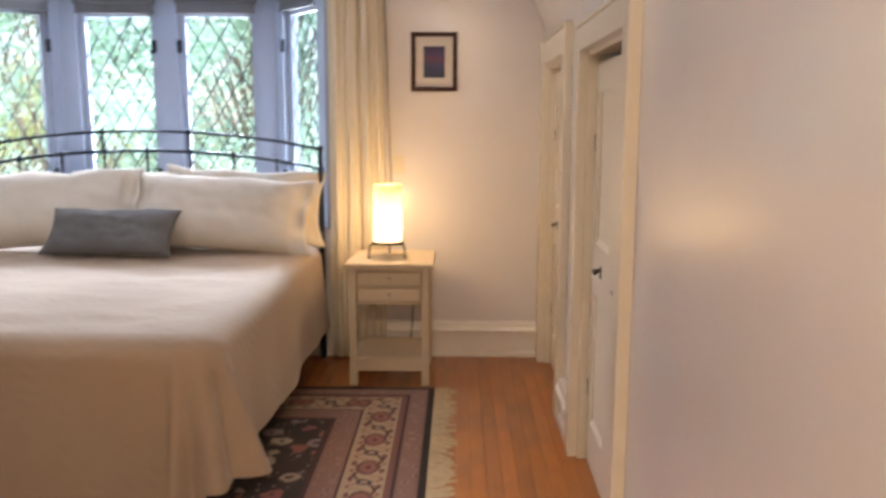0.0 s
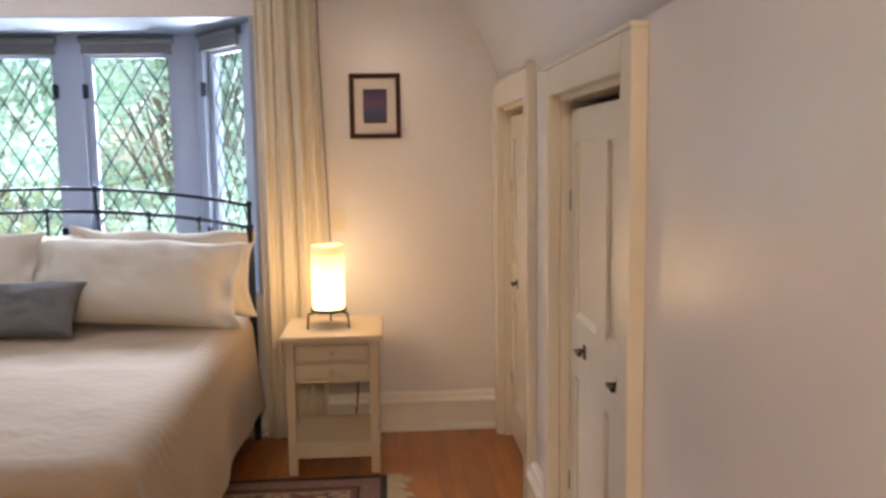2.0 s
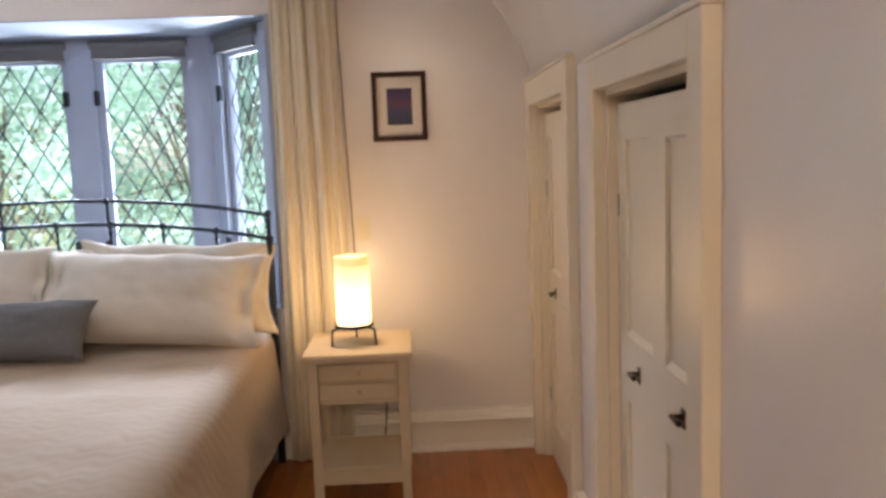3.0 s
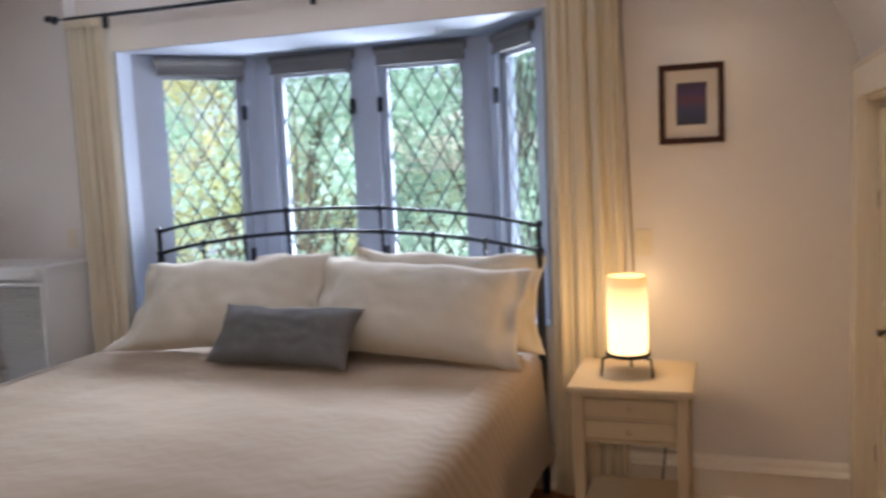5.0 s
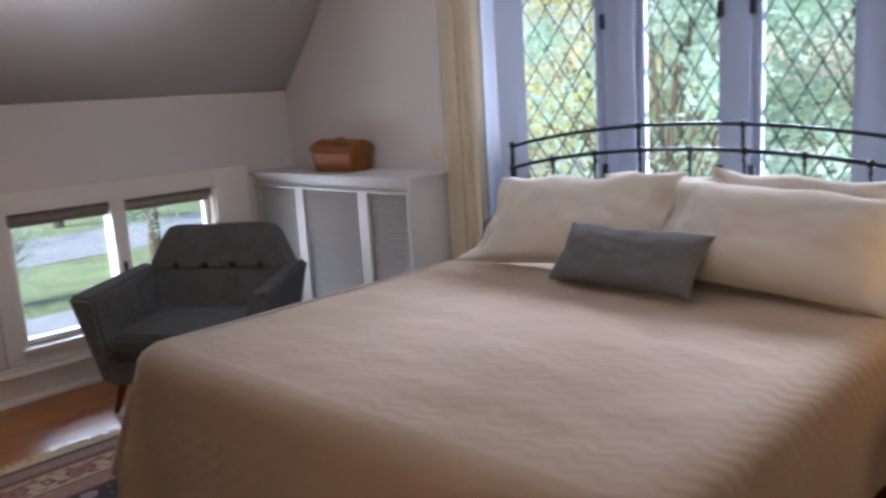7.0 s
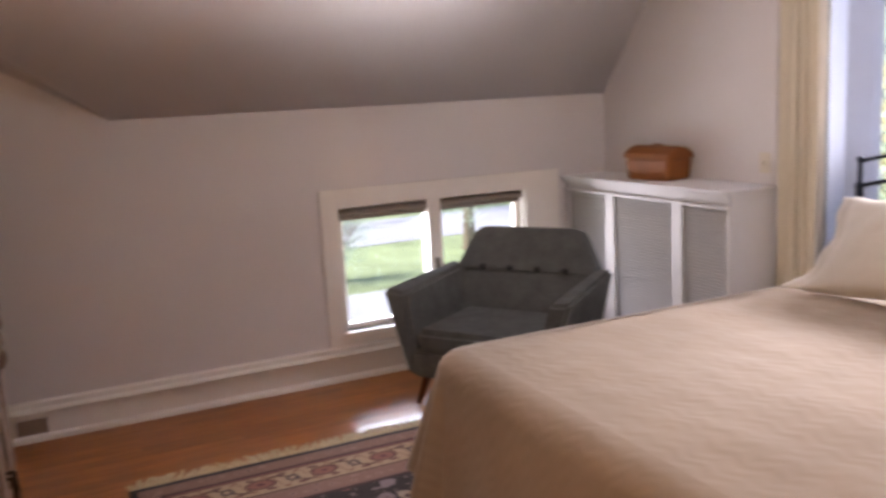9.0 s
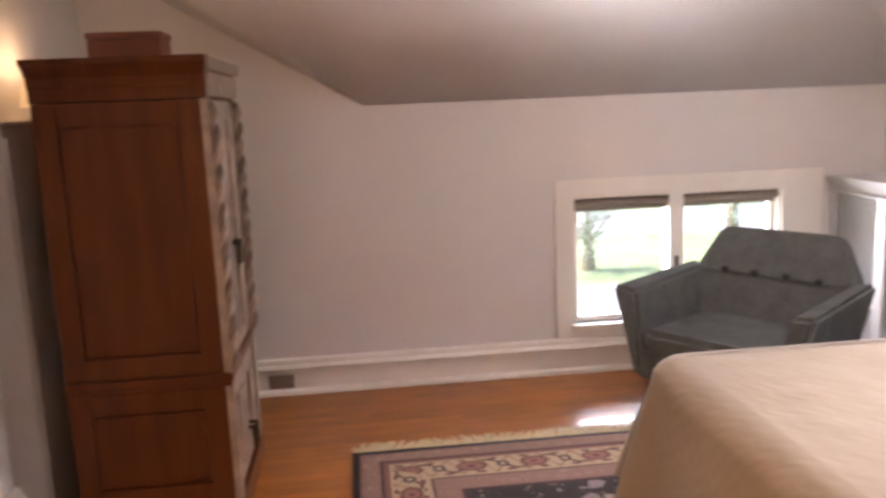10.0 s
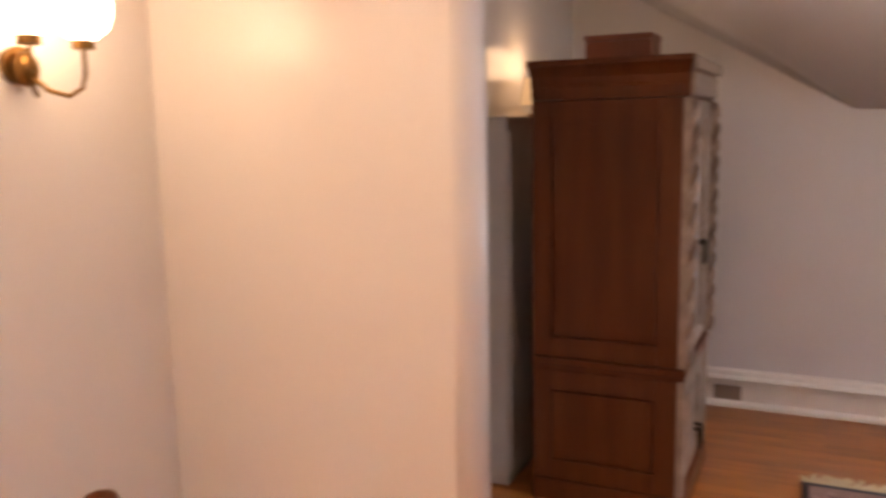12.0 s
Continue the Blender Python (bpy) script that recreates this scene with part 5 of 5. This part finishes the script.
oo = thing("outlet", (WX + 0.018, -0.36, 0.083), "brown electrical outlet set in the baseboard", "outlet")
part("plate", boxes((0.001, 0.006, -0.075, 0.075, -0.042, 0.042)), OUTLETM, oo, bevel=0.0015)
part("socket", boxes((0.0065, 0.009, -0.045, -0.010, -0.022, 0.022)), OUTLETM, oo)
part("socket", boxes((0.0065, 0.009, 0.010, 0.045, -0.022, 0.022)), OUTLETM, oo)

# ---- rug ----
RX, RY = -1.20, 1.46
rug = thing("rug", (RX, RY, 0), "worn oriental rug with cream border, dark field and wool fringe", "rug")
bm = bmesh.new()
nx, ny = 60, 44
grid = [[bm.verts.new((-RUG_W / 2 + RUG_W * i / nx, -RUG_D / 2 + RUG_D * j / ny, 0.009 + 0.0012 * noise.noise((i * 0.3, j * 0.3, 0)))) for i in range(nx + 1)] for j in range(ny + 1)]
for j in range(ny):
    for i in range(nx):
        bm.faces.new((grid[j][i], grid[j][i + 1], grid[j + 1][i + 1], grid[j + 1][i]))
pile = part("field", bm, RUG, rug, "knotted wool pile with floral bands", smooth=True)
pile.modifiers.new("thickness", "SOLIDIFY").thickness = 0.008
for s in (-1, 1):
    rnd = random.Random(5 + s)
    bm = bmesh.new()
    y = -RUG_D / 2 + 0.01
    while y < RUG_D / 2:
        x0 = s * (RUG_W / 2 - 0.002)
        ln = rnd.uniform(0.07, 0.13)
        lean = 0.035 * math.sin(y * 9) + rnd.uniform(-0.02, 0.02)
        wv = rnd.uniform(0.005, 0.009)
        p = [(x0, y, 0.006), (x0 + s * ln * 0.5, y + lean * 0.3, 0.007), (x0 + s * ln, y + lean, 0.003)]
        for a, b, ww in ((p[0], p[1], wv), (p[1], p[2], wv * 1.3)):
            q = [bm.verts.new((a[0], a[1] - ww, a[2])), bm.verts.new((b[0], b[1] - ww, b[2])), bm.verts.new((b[0], b[1] + ww, b[2])), bm.verts.new((a[0], a[1] + ww, a[2]))]
            bm.faces.new(q if s > 0 else q[::-1])
        y += 0.0125
    tagged(part("fringe", bm, FRINGE, rug, "frayed cream wool fringe"), kind="stuff")

# ---- outside ----
GZ = -3.0
bm = bmesh.new()
bm.faces.new([bm.verts.new(v) for v in ((-400, -400, GZ), (400, -400, GZ), (400, 400, GZ), (-400, 400, GZ))])
tagged(part("ground", bm, GRASS, label="sunlit green lawn", kind="structure"), category="ground")
bm = bmesh.new()
bm.faces.new([bm.verts.new(v) for v in ((-19.0, -30, GZ + 0.02), (-14.0, -30, GZ + 0.02), (-14.0, 40, GZ + 0.02), (-19.0, 40, GZ + 0.02))])
bm.faces.new([bm.verts.new(v) for v in ((-32, -40, GZ + 0.02), (-26, -40, GZ + 0.02), (-26, 50, GZ + 0.02), (-32, 50, GZ + 0.02))])
tagged(part("pavement", bm, PAVE, label="pale concrete driveway and street", kind="structure"), category="driveway")


def tree(name, x, y, height, radius, material, seed, leaves, label):
    rnd = random.Random(seed)
    t = thing(name, (x, y, GZ), label, "tree", "garden trees")
    bm = bmesh.new()
    rod(bm, (0, 0, 0), (0.1, 0, height * 0.45), 0.22, 10, 0.13)
    clumps = []
    for i in range(34):
        a, z = rnd.uniform(0, 2 * math.pi), height * rnd.uniform(0.30, 0.98)
        rr = radius * rnd.uniform(0.25, 1.0) * (1 - 0.45 * abs(z / height - 0.6))
        c = Vector((rr * math.cos(a), rr * math.sin(a), z))
        clumps.append((c, rnd.uniform(0.35, 0.85)))
        rod(bm, (0.08, 0, height * rnd.uniform(0.25, 0.5)), c, 0.035, 5, 0.008)
    part("trunk", bm, BARK, t, "brown trunk with forking limbs")
    g = np.random.default_rng(seed)
    n = leaves
    pick = g.integers(0, len(clumps), n)
    cen = np.array([clumps[i][0] for i in pick]) + g.normal(0, 1, (n, 3)) * np.array([clumps[i][1] for i in pick])[:, None] * 0.50
    u = g.normal(0, 1, (n, 3))
    u /= np.linalg.norm(u, axis=1)[:, None]
    v = np.cross(u, g.normal(0, 1, (n, 3)))
    v /= np.linalg.norm(v, axis=1)[:, None]
    s = g.uniform(0.03, 0.08, (n, 1)) * min(1, height / 6)
    verts = np.concatenate([cen - u * s, cen + v * s * 0.55, cen + u * s, cen - v * s * 0.55], 1).reshape(-1, 3)
    data = bpy.data.meshes.new("crown")
    data.from_pydata(verts.tolist(), [], np.arange(4 * n).reshape(-1, 4).tolist())
    data.materials.append(material)
    ob = new("crown", data)
    ob.parent = t
    return tagged(ob, label="ragged crown of small leaves", kind="stuff")


for i, (x, y, hh, rr, mm) in enumerate(((-4.6, 9.5, 7.6, 2.0, LEAF), (-2.0, 10.5, 8.4, 2.2, LEAF), (0.6, 9.8, 8.0, 2.1, LEAF), (3.2, 10.5, 7.4, 2.1, LEAF),
                                        (-6.9, 11.5, 8.8, 2.4, LEAFY), (-3.4, 15.5, 10.5, 3.0, LEAF), (1.6, 15.0, 10.0, 3.0, LEAF), (5.8, 13.0, 9.0, 2.6, LEAF),
                                        (-12.0, 16.0, 9.0, 3.0, LEAF), (-33.5, 6.0, 7.5, 2.6, LEAF), (-34.5, 13.0, 8.0, 3.0, LEAF), (-23.0, 11.5, 5.0, 1.9, LEAF), (-21.0, 6.4, 2.4, 1.1, LEAF))):
    tree("tree", x, y, hh, rr, mm, 40 + i, 14000 if i < 8 else 6000, "leafy garden tree with sunlit yellow green crown" if mm is LEAFY else "leafy garden tree with a dense green crown")

# ---- floor boards ----
rnd = random.Random(11)
lengths = (1.5, 1.9, 2.3, 2.8)
BW = 0.0648
meshes = {}
x = WX - 0.02
while x < EX + 0.12:
    y = -3.15 - rnd.uniform(0, 1.2)
    while y < NY + 0.01:
        ln = rnd.choice(lengths)
        e = min(y + ln, NY + 0.01)
        s = max(y, -3.15)
        if e - s > 0.02:
            key = round(e - s, 1)
            if key not in meshes:
                bm = boxes((0.0003, BW - 0.0003, 0.0005, key - 0.0005, -0.0115, 0.0))
                for v in bm.verts:
                    if v.co.z > -0.001:
                        v.co.x += 0.0003 if v.co.x < BW / 2 else -0.0003
                me = bpy.data.meshes.new("board")
                bm.to_mesh(me)
                bm.free()
                me.materials.append(BOARD)
                meshes[key] = me
            ob = new("board", meshes[key])
            ob.location = (x, s, rnd.uniform(-0.0003, 0.0))
            ob.parent = floor
            s += key
            y = s
        else:
            break
    x += BW
